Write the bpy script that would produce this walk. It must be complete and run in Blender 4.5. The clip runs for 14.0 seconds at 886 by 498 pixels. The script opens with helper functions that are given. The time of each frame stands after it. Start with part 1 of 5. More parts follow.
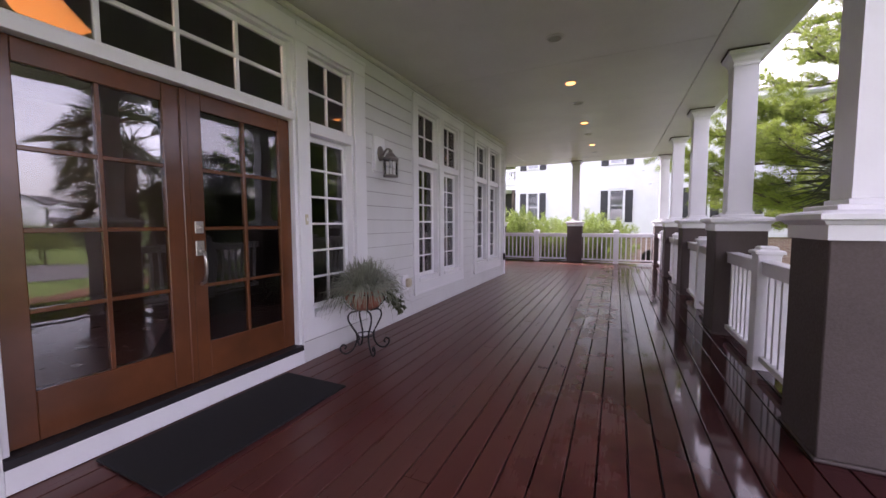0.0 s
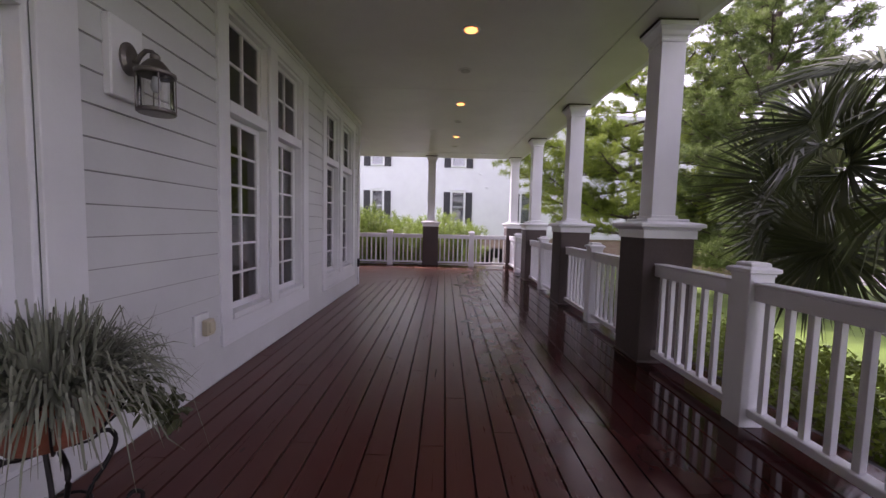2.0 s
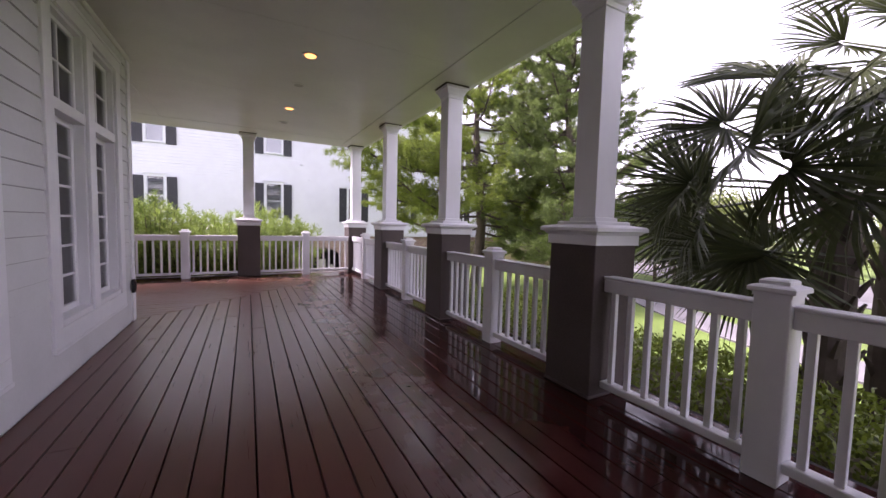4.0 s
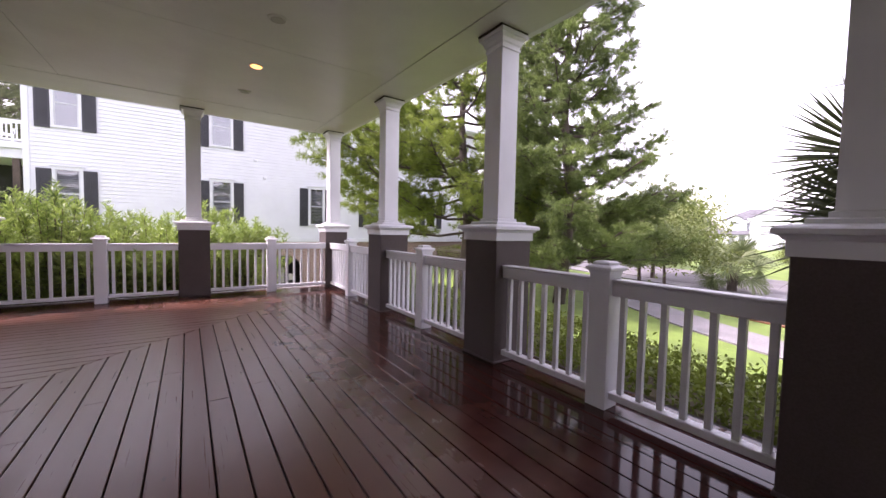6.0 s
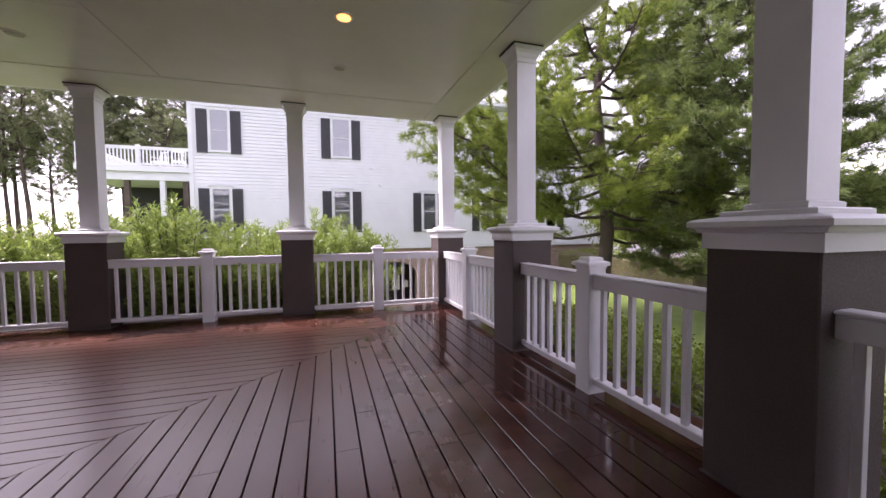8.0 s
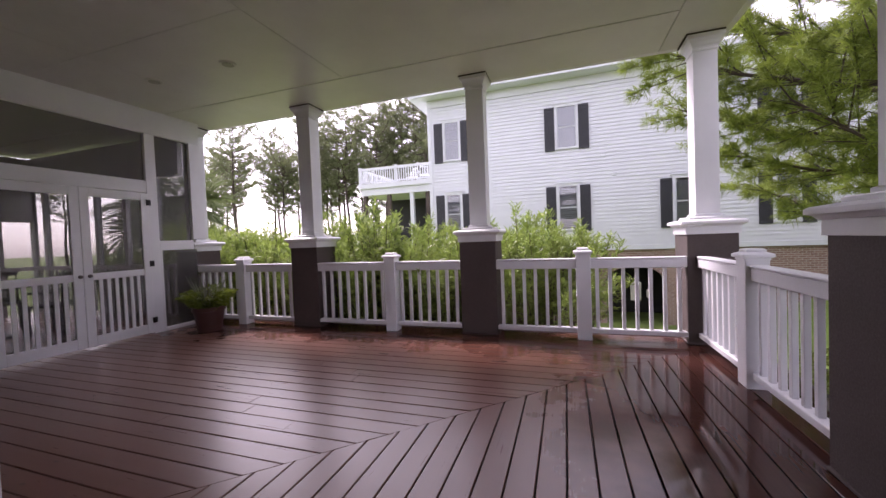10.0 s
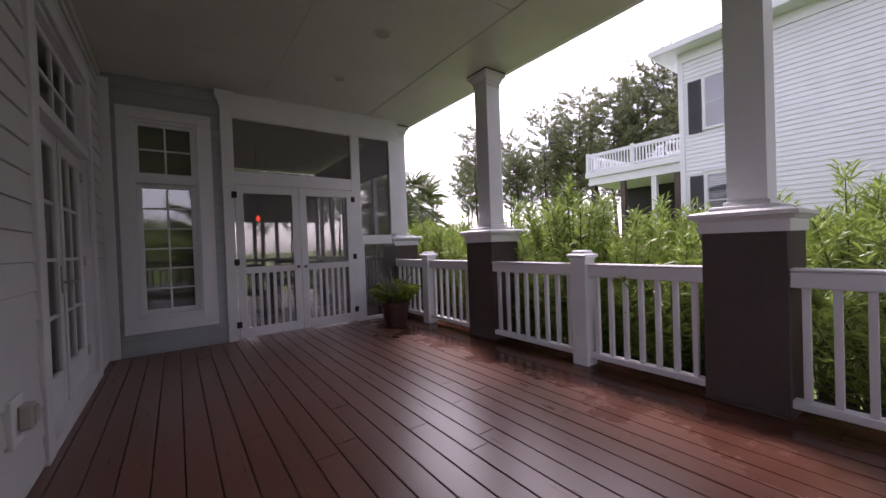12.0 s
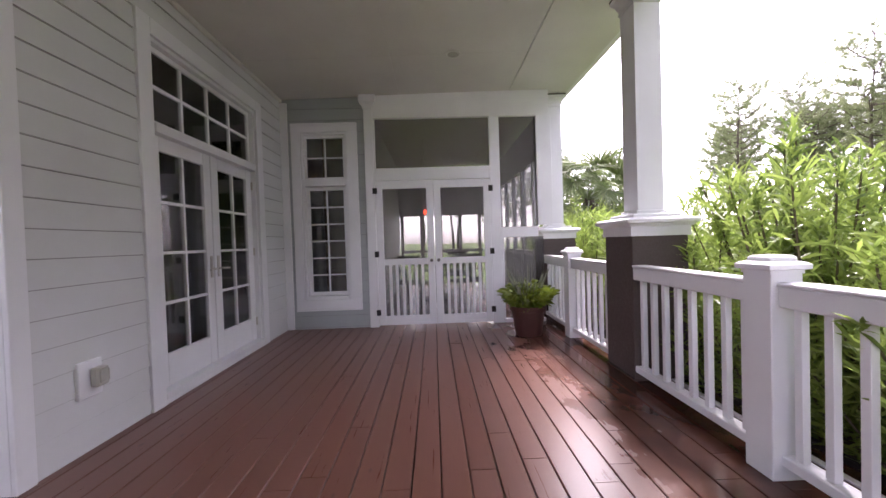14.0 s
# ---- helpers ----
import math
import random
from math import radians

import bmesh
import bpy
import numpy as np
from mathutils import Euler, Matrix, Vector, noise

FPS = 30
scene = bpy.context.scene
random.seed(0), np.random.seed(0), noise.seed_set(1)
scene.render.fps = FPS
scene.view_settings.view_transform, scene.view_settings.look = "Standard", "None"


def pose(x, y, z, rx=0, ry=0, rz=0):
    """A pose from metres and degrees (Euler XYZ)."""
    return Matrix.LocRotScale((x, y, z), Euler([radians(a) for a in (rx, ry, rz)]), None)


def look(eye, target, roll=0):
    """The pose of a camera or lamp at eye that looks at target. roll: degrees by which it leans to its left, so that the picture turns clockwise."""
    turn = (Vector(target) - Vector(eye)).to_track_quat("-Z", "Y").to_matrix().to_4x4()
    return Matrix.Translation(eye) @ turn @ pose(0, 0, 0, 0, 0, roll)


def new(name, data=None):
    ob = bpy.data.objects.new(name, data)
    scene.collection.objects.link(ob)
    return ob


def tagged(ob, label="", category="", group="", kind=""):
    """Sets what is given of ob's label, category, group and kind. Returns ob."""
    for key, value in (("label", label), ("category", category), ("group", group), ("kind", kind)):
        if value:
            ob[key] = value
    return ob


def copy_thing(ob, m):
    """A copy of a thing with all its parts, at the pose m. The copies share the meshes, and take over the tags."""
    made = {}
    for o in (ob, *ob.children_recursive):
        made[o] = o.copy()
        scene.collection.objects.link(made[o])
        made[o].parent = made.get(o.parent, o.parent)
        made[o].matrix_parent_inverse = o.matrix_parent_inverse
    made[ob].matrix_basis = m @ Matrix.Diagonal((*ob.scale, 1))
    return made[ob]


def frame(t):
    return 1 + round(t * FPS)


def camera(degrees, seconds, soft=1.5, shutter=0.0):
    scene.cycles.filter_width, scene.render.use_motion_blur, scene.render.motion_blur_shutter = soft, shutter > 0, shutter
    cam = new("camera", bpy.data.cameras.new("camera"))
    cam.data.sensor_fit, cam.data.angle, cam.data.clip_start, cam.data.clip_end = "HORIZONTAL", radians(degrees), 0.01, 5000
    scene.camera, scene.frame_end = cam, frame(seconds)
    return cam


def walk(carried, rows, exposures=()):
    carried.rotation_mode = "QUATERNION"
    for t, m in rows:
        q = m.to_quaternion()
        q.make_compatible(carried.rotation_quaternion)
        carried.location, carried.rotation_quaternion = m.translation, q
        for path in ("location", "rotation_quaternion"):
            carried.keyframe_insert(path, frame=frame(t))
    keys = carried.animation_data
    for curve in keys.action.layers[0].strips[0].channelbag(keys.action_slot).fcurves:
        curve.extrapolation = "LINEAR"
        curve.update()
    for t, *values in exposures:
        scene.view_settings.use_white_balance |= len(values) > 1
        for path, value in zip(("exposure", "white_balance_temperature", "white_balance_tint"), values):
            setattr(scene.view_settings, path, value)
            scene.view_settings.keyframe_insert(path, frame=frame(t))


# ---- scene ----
cam = camera(100.3, 14.0)
METRES, EYE, TILT, LEAN, TURN = 11.2, 1.31, 0.0, 0.0, 25.9
PATH = [
    (0, (0.616, 0.432, 1.228), (-0.231, 2.238, 1.092), -0.2),
    (0.5, (0.404, 0.816, 1.235), (-0.277, 2.691, 1.091), 0.3),
    (1, (0.206, 1.22, 1.22), (-0.272, 3.156, 1.075), 0.4),
    (1.5, (0.028, 1.653, 1.21), (-0.223, 3.632, 1.07), 0.9),
    (2, (-0.189, 2.031, 1.222), (-0.194, 4.026, 1.087), 1.4),
    (2.5, (-0.342, 2.405, 1.206), (-0.084, 4.383, 1.076), 1.4),
    (3, (-0.469, 2.777, 1.236), (0.049, 4.705, 1.115), 1.8),
    (3.5, (-0.573, 3.131, 1.252), (0.172, 4.983, 1.133), 1.9),
    (3.7, (-0.592, 3.271, 1.262), (0.237, 5.086, 1.136), 1.7),
    (5.8, (-0.696, 5.125, 1.233), (0.451, 6.76, 1.131), 1.3),
    (6, (-0.682, 5.293, 1.228), (0.454, 6.937, 1.125), 1.2),
    (6.5, (-0.646, 5.709, 1.255), (0.449, 7.379, 1.153), 0.9),
    (7, (-0.507, 6.108, 1.248), (0.485, 7.841, 1.141), 0.4),
    (7.2, (-0.443, 6.257, 1.244), (0.486, 8.025, 1.14), 0.2),
    (9.3, (0.263, 7.903, 1.208), (0.109, 9.896, 1.137), -1.9),
    (9.5, (0.327, 8.056, 1.203), (0.037, 10.033, 1.132), -2.1),
    (10, (0.441, 8.413, 1.194), (-0.192, 10.31, 1.138), -2.2),
    (10.5, (0.449, 8.808, 1.178), (-0.477, 10.58, 1.123), -2.3),
    (11, (0.403, 9.204, 1.173), (-0.795, 10.804, 1.124), -2.2),
    (11.5, (0.318, 9.559, 1.143), (-1.113, 10.955, 1.11), -2.1),
    (12, (0.212, 9.865, 1.135), (-1.409, 11.037, 1.109), -2.1),
    (12.5, (0.146, 10.155, 1.12), (-1.619, 11.095, 1.099), -2.2),
    (13, (0.137, 10.523, 1.153), (-1.751, 11.183, 1.127), -1.85),
    (13.5, (0.033, 10.9, 1.15), (-1.935, 11.265, 1.108), -1.8),
    (14, (-0.07, 11.268, 1.144), (-2.069, 11.318, 1.105), -1.8),
]
EXPOSURES = [(0, 2.65, 6360, 39), (1.5, 2.2, 6410, 39), (3, 2.0, 6360, 40), (3.7, 2.25, 6380, 40), (6.5, 2.42, 6460, 38), (9.5, 1.88, 6440, 38), (11, 2.22, 6490, 36), (12, 1.53, 6350, 35), (13, 2.06, 6380, 33), (14, 2.88, 6330, 32)]
walk(cam, [(t, look(eye, target, roll)) for t, eye, target, roll in PATH], EXPOSURES)

# ---- world and sun: a bright overcast sky ----
world = bpy.data.worlds.new("overcast_sky")
scene.world = world
world.use_nodes = True
wn, wl = world.node_tree.nodes, world.node_tree.links
sky = wn.new("ShaderNodeTexSky")
sky.sky_type, sky.sun_disc = "NISHITA", False
sky.sun_elevation, sky.sun_rotation = radians(50), radians(-60)
sky.air_density, sky.dust_density = 1.0, 2.0
grey = wn.new("ShaderNodeHueSaturation")
grey.inputs["Saturation"].default_value = 0.25
wl.new(sky.outputs["Color"], grey.inputs["Color"])
wl.new(grey.outputs["Color"], wn["Background"].inputs["Color"])
wn["Background"].inputs["Strength"].default_value = 0.15
sun = new("sun", bpy.data.lights.new("sun", "SUN"))
sun.data.energy, sun.data.angle, sun.data.color = 1.5, radians(11), (1.0, 0.96, 0.9)
sun.matrix_world = look((-20, 20, 30), (0, 8, 0))


# ---- materials ----
def node_mat(name):
    m = bpy.data.materials.new(name)
    m.use_nodes = True
    t = m.node_tree
    return m, t.nodes, t.links, t.nodes["Principled BSDF"]


def mixed(nodes, links, fac, a, b):
    """A colour mix of a and b (colours or sockets) by the socket fac."""
    mx = nodes.new("ShaderNodeMix")
    mx.data_type = "RGBA"
    links.new(fac, mx.inputs[0])
    for k, v in ((6, a), (7, b)):
        if isinstance(v, tuple):
            mx.inputs[k].default_value = (*v, 1)
        else:
            links.new(v, mx.inputs[k])
    return mx.outputs[2]


def ramp(nodes, links, fac, lo, hi, a=0.0, b=1.0):
    mr = nodes.new("ShaderNodeMapRange")
    links.new(fac, mr.inputs[0])
    for k, v in zip((1, 2, 3, 4), (lo, hi, a, b)):
        mr.inputs[k].default_value = v
    return mr.outputs[0]


def noise_of(nodes, links, scale, detail=4.0, stretch=None, vector=None, rough=0.55):
    if vector is None:
        vector = nodes.new("ShaderNodeNewGeometry").outputs["Position"]
    if stretch:
        vm = nodes.new("ShaderNodeVectorMath")
        vm.operation = "MULTIPLY"
        links.new(vector, vm.inputs[0])
        vm.inputs[1].default_value = stretch
        vector = vm.outputs[0]
    n = nodes.new("ShaderNodeTexNoise")
    n.inputs["Scale"].default_value, n.inputs["Detail"].default_value = scale, detail
    n.inputs["Roughness"].default_value = rough
    links.new(vector, n.inputs["Vector"])
    return n.outputs["Fac"]


def bump_of(nodes, links, height, strength, distance, target):
    b = nodes.new("ShaderNodeBump")
    b.inputs["Strength"].default_value, b.inputs["Distance"].default_value = strength, distance
    links.new(height, b.inputs["Height"])
    links.new(b.outputs[0], target.inputs["Normal"])


def painted(name, col, rough=0.45, dirt=0.12, fine=60.0, bump=0.12, metal=0.0, stretch=None):
    """Paint, stucco, metal: a base colour with broad weathering, fine grain and light relief."""
    m, n, l, p = node_mat(name)
    dark = tuple(c * (1 - dirt * 1.6) for c in col)
    broad = ramp(n, l, noise_of(n, l, 1.7, 5), 0.35, 0.7)
    small = noise_of(n, l, fine, 3, stretch)
    c1 = mixed(n, l, broad, col, dark)
    fm = n.new("ShaderNodeMath")
    fm.operation, fm.inputs[1].default_value = "MULTIPLY", dirt
    l.new(small, fm.inputs[0])
    l.new(mixed(n, l, fm.outputs[0], c1, tuple(c * 0.6 for c in col)), p.inputs["Base Color"])
    l.new(ramp(n, l, small, 0.3, 0.7, rough * 0.85, min(1, rough * 1.2)), p.inputs["Roughness"])
    p.inputs["Metallic"].default_value = metal
    if bump:
        bump_of(n, l, small, bump, 0.004, p)
    return m


def leafy(name, dark, light, rough=0.5, sheen=0.25):
    """Leaves: each one of its own tint between dark and light, part of the light let through."""
    m, n, l, p = node_mat(name)
    g = n.new("ShaderNodeNewGeometry")
    o = n.new("ShaderNodeObjectInfo")
    add = n.new("ShaderNodeMath")
    add.operation = "MULTIPLY_ADD"
    l.new(o.outputs["Random"], add.inputs[0])
    add.inputs[1].default_value = 0.25
    l.new(g.outputs["Random Per Island"], add.inputs[2])
    patch = noise_of(n, l, 0.9, 3)
    mid = mixed(n, l, ramp(n, l, add.outputs[0], 0.0, 1.25), dark, light)
    col = mixed(n, l, ramp(n, l, patch, 0.35, 0.7), mid, tuple(c * 0.75 for c in light))
    l.new(col, p.inputs["Base Color"])
    p.inputs["Roughness"].default_value = rough
    tr = n.new("ShaderNodeBsdfTranslucent")
    l.new(col, tr.inputs["Color"])
    ms = n.new("ShaderNodeMixShader")
    ms.inputs[0].default_value = sheen
    l.new(p.outputs[0], ms.inputs[1])
    l.new(tr.outputs[0], ms.inputs[2])
    l.new(ms.outputs[0], n["Material Output"].inputs["Surface"])
    return m


def glassy(name, tint, ior=1.55):
    m, n, l, p = node_mat(name)
    n.remove(p)
    tr, gl = n.new("ShaderNodeBsdfTransparent"), n.new("ShaderNodeBsdfGlossy")
    tr.inputs["Color"].default_value = (*tint, 1)
    gl.inputs["Roughness"].default_value = 0.015
    fr, ms = n.new("ShaderNodeFresnel"), n.new("ShaderNodeMixShader")
    fr.inputs["IOR"].default_value = ior
    wob = n.new("ShaderNodeBump")
    wob.inputs["Strength"].default_value, wob.inputs["Distance"].default_value = 0.08, 0.02
    l.new(noise_of(n, l, 2.5, 1), wob.inputs["Height"])
    l.new(wob.outputs[0], gl.inputs["Normal"])
    l.new(fr.outputs[0], ms.inputs[0])
    l.new(tr.outputs[0], ms.inputs[1])
    l.new(gl.outputs[0], ms.inputs[2])
    l.new(ms.outputs[0], n["Material Output"].inputs["Surface"])
    return m


def meshed(name, col, open_part):
    """Insect screen: fine dark mesh, seen as a veil."""
    m, n, l, p = node_mat(name)
    p.inputs["Base Color"].default_value = (*col, 1)
    p.inputs["Roughness"].default_value = 0.5
    tr, ms = n.new("ShaderNodeBsdfTransparent"), n.new("ShaderNodeMixShader")
    ms.inputs[0].default_value = open_part
    l.new(p.outputs[0], ms.inputs[1])
    l.new(tr.outputs[0], ms.inputs[2])
    l.new(ms.outputs[0], n["Material Output"].inputs["Surface"])
    return m


def glowing(name, col, power):
    m, n, l, p = node_mat(name)
    p.inputs["Base Color"].default_value = (*col, 1)
    p.inputs["Emission Color"].default_value = (*col, 1)
    p.inputs["Emission Strength"].default_value = power
    return m


def deck_wood():
    """Stained deck boards, wet towards the open sides of the porch."""
    m, n, l, p = node_mat("deck_wood")
    tc, oi = n.new("ShaderNodeTexCoord"), n.new("ShaderNodeObjectInfo")
    off = n.new("ShaderNodeVectorMath")
    off.operation = "MULTIPLY_ADD"
    l.new(oi.outputs["Random"], off.inputs[0])
    off.inputs[1].default_value = (37, 91, 13)
    l.new(tc.outputs["Object"], off.inputs[2])
    v = off.outputs[0]
    grain = noise_of(n, l, 1.0, 5, (2.2, 70, 70), v, 0.6)
    blotch = noise_of(n, l, 1.0, 4, (1.3, 5, 5), v)
    c = mixed(n, l, ramp(n, l, grain, 0.2, 0.8), (0.080, 0.019, 0.018), (0.106, 0.027, 0.023))
    c = mixed(n, l, ramp(n, l, blotch, 0.45, 0.75, 0, 0.35), c, (0.145, 0.048, 0.038))
    c = mixed(n, l, ramp(n, l, oi.outputs["Random"], 0, 1, 0, 0.35), c, (0.085, 0.027, 0.025))
    kn = n.new("ShaderNodeTexVoronoi")
    sc = n.new("ShaderNodeVectorMath")
    sc.operation = "MULTIPLY"
    sc.inputs[1].default_value = (2.4, 5.0, 5.0)
    l.new(v, sc.inputs[0])
    l.new(sc.outputs[0], kn.inputs["Vector"])
    kn.inputs["Scale"].default_value = 1.0
    c = mixed(n, l, ramp(n, l, kn.outputs["Distance"], 0.035, 0.075, 0.6, 0), c, (0.03, 0.012, 0.01))
    pos = n.new("ShaderNodeNewGeometry").outputs["Position"]
    sep = n.new("ShaderNodeSeparateXYZ")
    l.new(pos, sep.inputs[0])
    # paler brown to the north: weathering, plus sky sheen mixed into the base colour
    worn_sheen = n.new("ShaderNodeMath")
    worn_sheen.operation = "MULTIPLY"
    l.new(ramp(n, l, sep.outputs[1], 5.0, 9.5), worn_sheen.inputs[0])
    l.new(ramp(n, l, grain, 0.2, 0.75, 0.64, 0.78), worn_sheen.inputs[1])
    c = mixed(n, l, worn_sheen.outputs[0], c, (0.165, 0.075, 0.049))
    c = mixed(n, l, ramp(n, l, oi.outputs["Random"], 0.35, 1.0, 0, 0.4), c, (0.118, 0.043, 0.028))
    c = mixed(n, l, ramp(n, l, kn.outputs["Distance"], 0.03, 0.065, 0.55, 0), c, (0.035, 0.014, 0.011))
    mx = n.new("ShaderNodeMath")
    mx.operation = "MAXIMUM"
    l.new(ramp(n, l, sep.outputs[0], -0.1, 1.35), mx.inputs[0])
    l.new(ramp(n, l, sep.outputs[1], 11.7, 12.9, 0, 0.75), mx.inputs[1])
    wetn = n.new("ShaderNodeMath")
    wetn.operation = "ADD"
    l.new(mx.outputs[0], wetn.inputs[0])
    l.new(ramp(n, l, noise_of(n, l, 2.6, 5), 0.35, 0.65, -0.22, 0.22), wetn.inputs[1])
    wet = ramp(n, l, wetn.outputs[0], 0.25, 0.85)
    l.new(mixed(n, l, wet, c, mixed(n, l, ramp(n, l, grain, 0, 1, 0.5, 0.8), c, (0.014, 0.005, 0.006))), p.inputs["Base Color"])
    dry = ramp(n, l, grain, 0.3, 0.75, 0.27, 0.34)
    rm = n.new("ShaderNodeMix")
    l.new(wet, rm.inputs[0])
    l.new(dry, rm.inputs[2])
    rm.inputs[3].default_value = 0.07
    l.new(rm.outputs[0], p.inputs["Roughness"])
    im = n.new("ShaderNodeMix")
    l.new(wet, im.inputs[0])
    l.new(ramp(n, l, sep.outputs[1], 4.0, 8.5, 1.42, 1.64), im.inputs[2])
    im.inputs[3].default_value = 1.34
    l.new(im.outputs[0], p.inputs["IOR"])
    bump_of(n, l, grain, 0.02, 0.003, p)
    return m


WHITE = painted("white_trim_paint", (0.74, 0.74, 0.765), 0.4, 0.07)
SIDING = painted("pale_grey_siding_paint", (0.60, 0.605, 0.61), 0.5, 0.06, 40, 0.1)
CEILING = painted("cream_ceiling_paint", (0.60, 0.59, 0.55), 0.35, 0.06, 30, 0.05)
TAUPE = painted("taupe_pier_stucco", (0.085, 0.064, 0.060), 0.75, 0.14, 90, 0.35)
ENDGREY = painted("blue_grey_wall_paint", (0.36, 0.385, 0.395), 0.5, 0.06, 40, 0.1)
# darker grey for the shadow line under each siding lap
LAPSHADE = painted("lap_shade_grey", (0.34, 0.335, 0.33), 0.8, 0.3, 30)
# brown of the shadowed gap between capital and ceiling
GAPSHADE = painted("shadow_gap_brown", (0.05, 0.038, 0.03), 0.85, 0.2)
GROOVE = painted("dark_gap", (0.02, 0.017, 0.016), 0.9, 0.1)
DECK = deck_wood()
MAHOGANY = painted("varnished_mahogany", (0.135, 0.046, 0.018), 0.2, 0.34, 16, 0.05, 0.0, (9, 9, 0.8))
GLASS = glassy("window_glass", (0.80, 0.82, 0.82), 2.0)
MESH = meshed("insect_screen", (0.075, 0.07, 0.07), 0.5)
THINMESH = meshed("fine_insect_screen", (0.05, 0.05, 0.055), 0.82)
IRON = painted("black_wrought_iron", (0.02, 0.018, 0.018), 0.45, 0.2, 80, 0.2, 0.6)
STEEL = painted("brushed_nickel", (0.55, 0.52, 0.48), 0.3, 0.1, 120, 0.05, 1.0)
PEWTER = painted("aged_pewter", (0.20, 0.18, 0.17), 0.4, 0.25, 70, 0.2, 0.8)
TERRACOTTA = painted("terracotta", (0.30, 0.10, 0.055), 0.7, 0.25, 50, 0.3)
POT = painted("dark_red_pot", (0.085, 0.032, 0.028), 0.45, 0.2, 50, 0.2)
RUBBER = painted("black_rubber", (0.008, 0.007, 0.010), 0.95, 0.3, 200, 0.5)
BLACK = painted("black_threshold", (0.012, 0.011, 0.014), 0.45, 0.2)
PLASTIC = painted("grey_plastic", (0.42, 0.41, 0.36), 0.45, 0.15)
ALMOND = painted("almond_plastic", (0.55, 0.5, 0.36), 0.4, 0.1)
ROOM = painted("tan_room_wall", (0.30, 0.22, 0.17), 0.7, 0.1)
ROOMFLOOR = painted("brown_room_floor", (0.12, 0.06, 0.035), 0.3, 0.2, 6)
CURTAIN = painted("grey_curtain", (0.45, 0.44, 0.43), 0.85, 0.1)
AMBER = glowing("amber_lamp_glass", (1.0, 0.33, 0.06), 0.28)
WARM = glowing("warm_bulb", (1.0, 0.42, 0.10), 0.75)
REDLAMP = glowing("red_lamp", (1.0, 0.08, 0.03), 1.2)
CLEAR = glassy("lantern_glass", (0.92, 0.92, 0.9), 1.35)
BARK = painted("pine_bark", (0.11, 0.085, 0.07), 0.9, 0.4, 18, 0.9)
STEM = painted("green_brown_stem", (0.12, 0.10, 0.055), 0.8, 0.3, 30, 0.4)
PINE = leafy("pine_needles", (0.05, 0.09, 0.02), (0.30, 0.39, 0.062), 0.5, 0.46)
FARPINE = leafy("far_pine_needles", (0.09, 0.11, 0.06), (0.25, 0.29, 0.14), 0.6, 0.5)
PINEDARK = leafy("dark_pine_needles", (0.055, 0.09, 0.03), (0.23, 0.31, 0.085), 0.5, 0.45)
OLEANDER = leafy("oleander_leaves", (0.07, 0.125, 0.03), (0.35, 0.47, 0.10), 0.38, 0.45)
PALMLEAF = leafy("palm_fronds", (0.023, 0.033, 0.016), (0.095, 0.115, 0.045), 0.4, 0.26)
PALMLIGHT = leafy("pale_palm_fronds", (0.07, 0.11, 0.04), (0.20, 0.25, 0.10), 0.45, 0.3)
HEDGE = leafy("hedge_leaves", (0.022, 0.04, 0.011), (0.25, 0.33, 0.04), 0.4, 0.3)
ROUNDTREE = leafy("tree_leaves", (0.07, 0.11, 0.03), (0.22, 0.27, 0.07), 0.5, 0.3)
SPIDER = leafy("grey_green_grass_leaves", (0.05, 0.06, 0.04), (0.30, 0.32, 0.24), 0.5, 0.2)
LAWN = painted("lawn", (0.14, 0.215, 0.035), 0.9, 0.25, 35, 0.8)
CONCRETE = painted("concrete_path", (0.20, 0.19, 0.195), 0.75, 0.15, 20, 0.3)
ASPHALT = painted("asphalt", (0.16, 0.15, 0.155), 0.8, 0.2, 40, 0.3)
MULCH = painted("pine_straw_mulch", (0.20, 0.085, 0.04), 0.95, 0.4, 45, 0.8)
NWHITE = painted("neighbour_white_siding", (0.64, 0.67, 0.70), 0.5, 0.04, 20, 0.05)
SHUTTER = painted("charcoal_shutter", (0.035, 0.037, 0.045), 0.55, 0.2)
ROOF = painted("grey_shingle", (0.12, 0.12, 0.13), 0.85, 0.3, 14, 0.6)
BRICK = painted("red_brown_brick", (0.28, 0.17, 0.13), 0.85, 0.25, 30, 0.5)
MORTAR = painted("pale_mortar", (0.45, 0.43, 0.40), 0.9, 0.15)
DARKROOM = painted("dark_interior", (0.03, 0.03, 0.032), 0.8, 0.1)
BLIND = painted("pale_blind", (0.50, 0.53, 0.56), 0.6, 0.1)


# ---- building blocks ----
def blk(bm, x0, x1, y0, y1, z0, z1, bev=0.0):
    """A box between two corners, its edges eased by bev."""
    vs = [bm.verts.new((x, y, z)) for z in (z0, z1) for y in (y0, y1) for x in (x0, x1)]
    fs = [bm.faces.new([vs[i] for i in q]) for q in ((0, 2, 3, 1), (4, 5, 7, 6), (0, 1, 5, 4), (2, 6, 7, 3), (0, 4, 6, 2), (1, 3, 7, 5))]
    if bev:
        bmesh.ops.bevel(bm, geom=list({e for f in fs for e in f.edges}), offset=bev, segments=1, affect="EDGES")


def solid(*boxes, bev=0.003):
    bm = bmesh.new()
    for b in boxes:
        blk(bm, *b, bev=bev)
    return bm


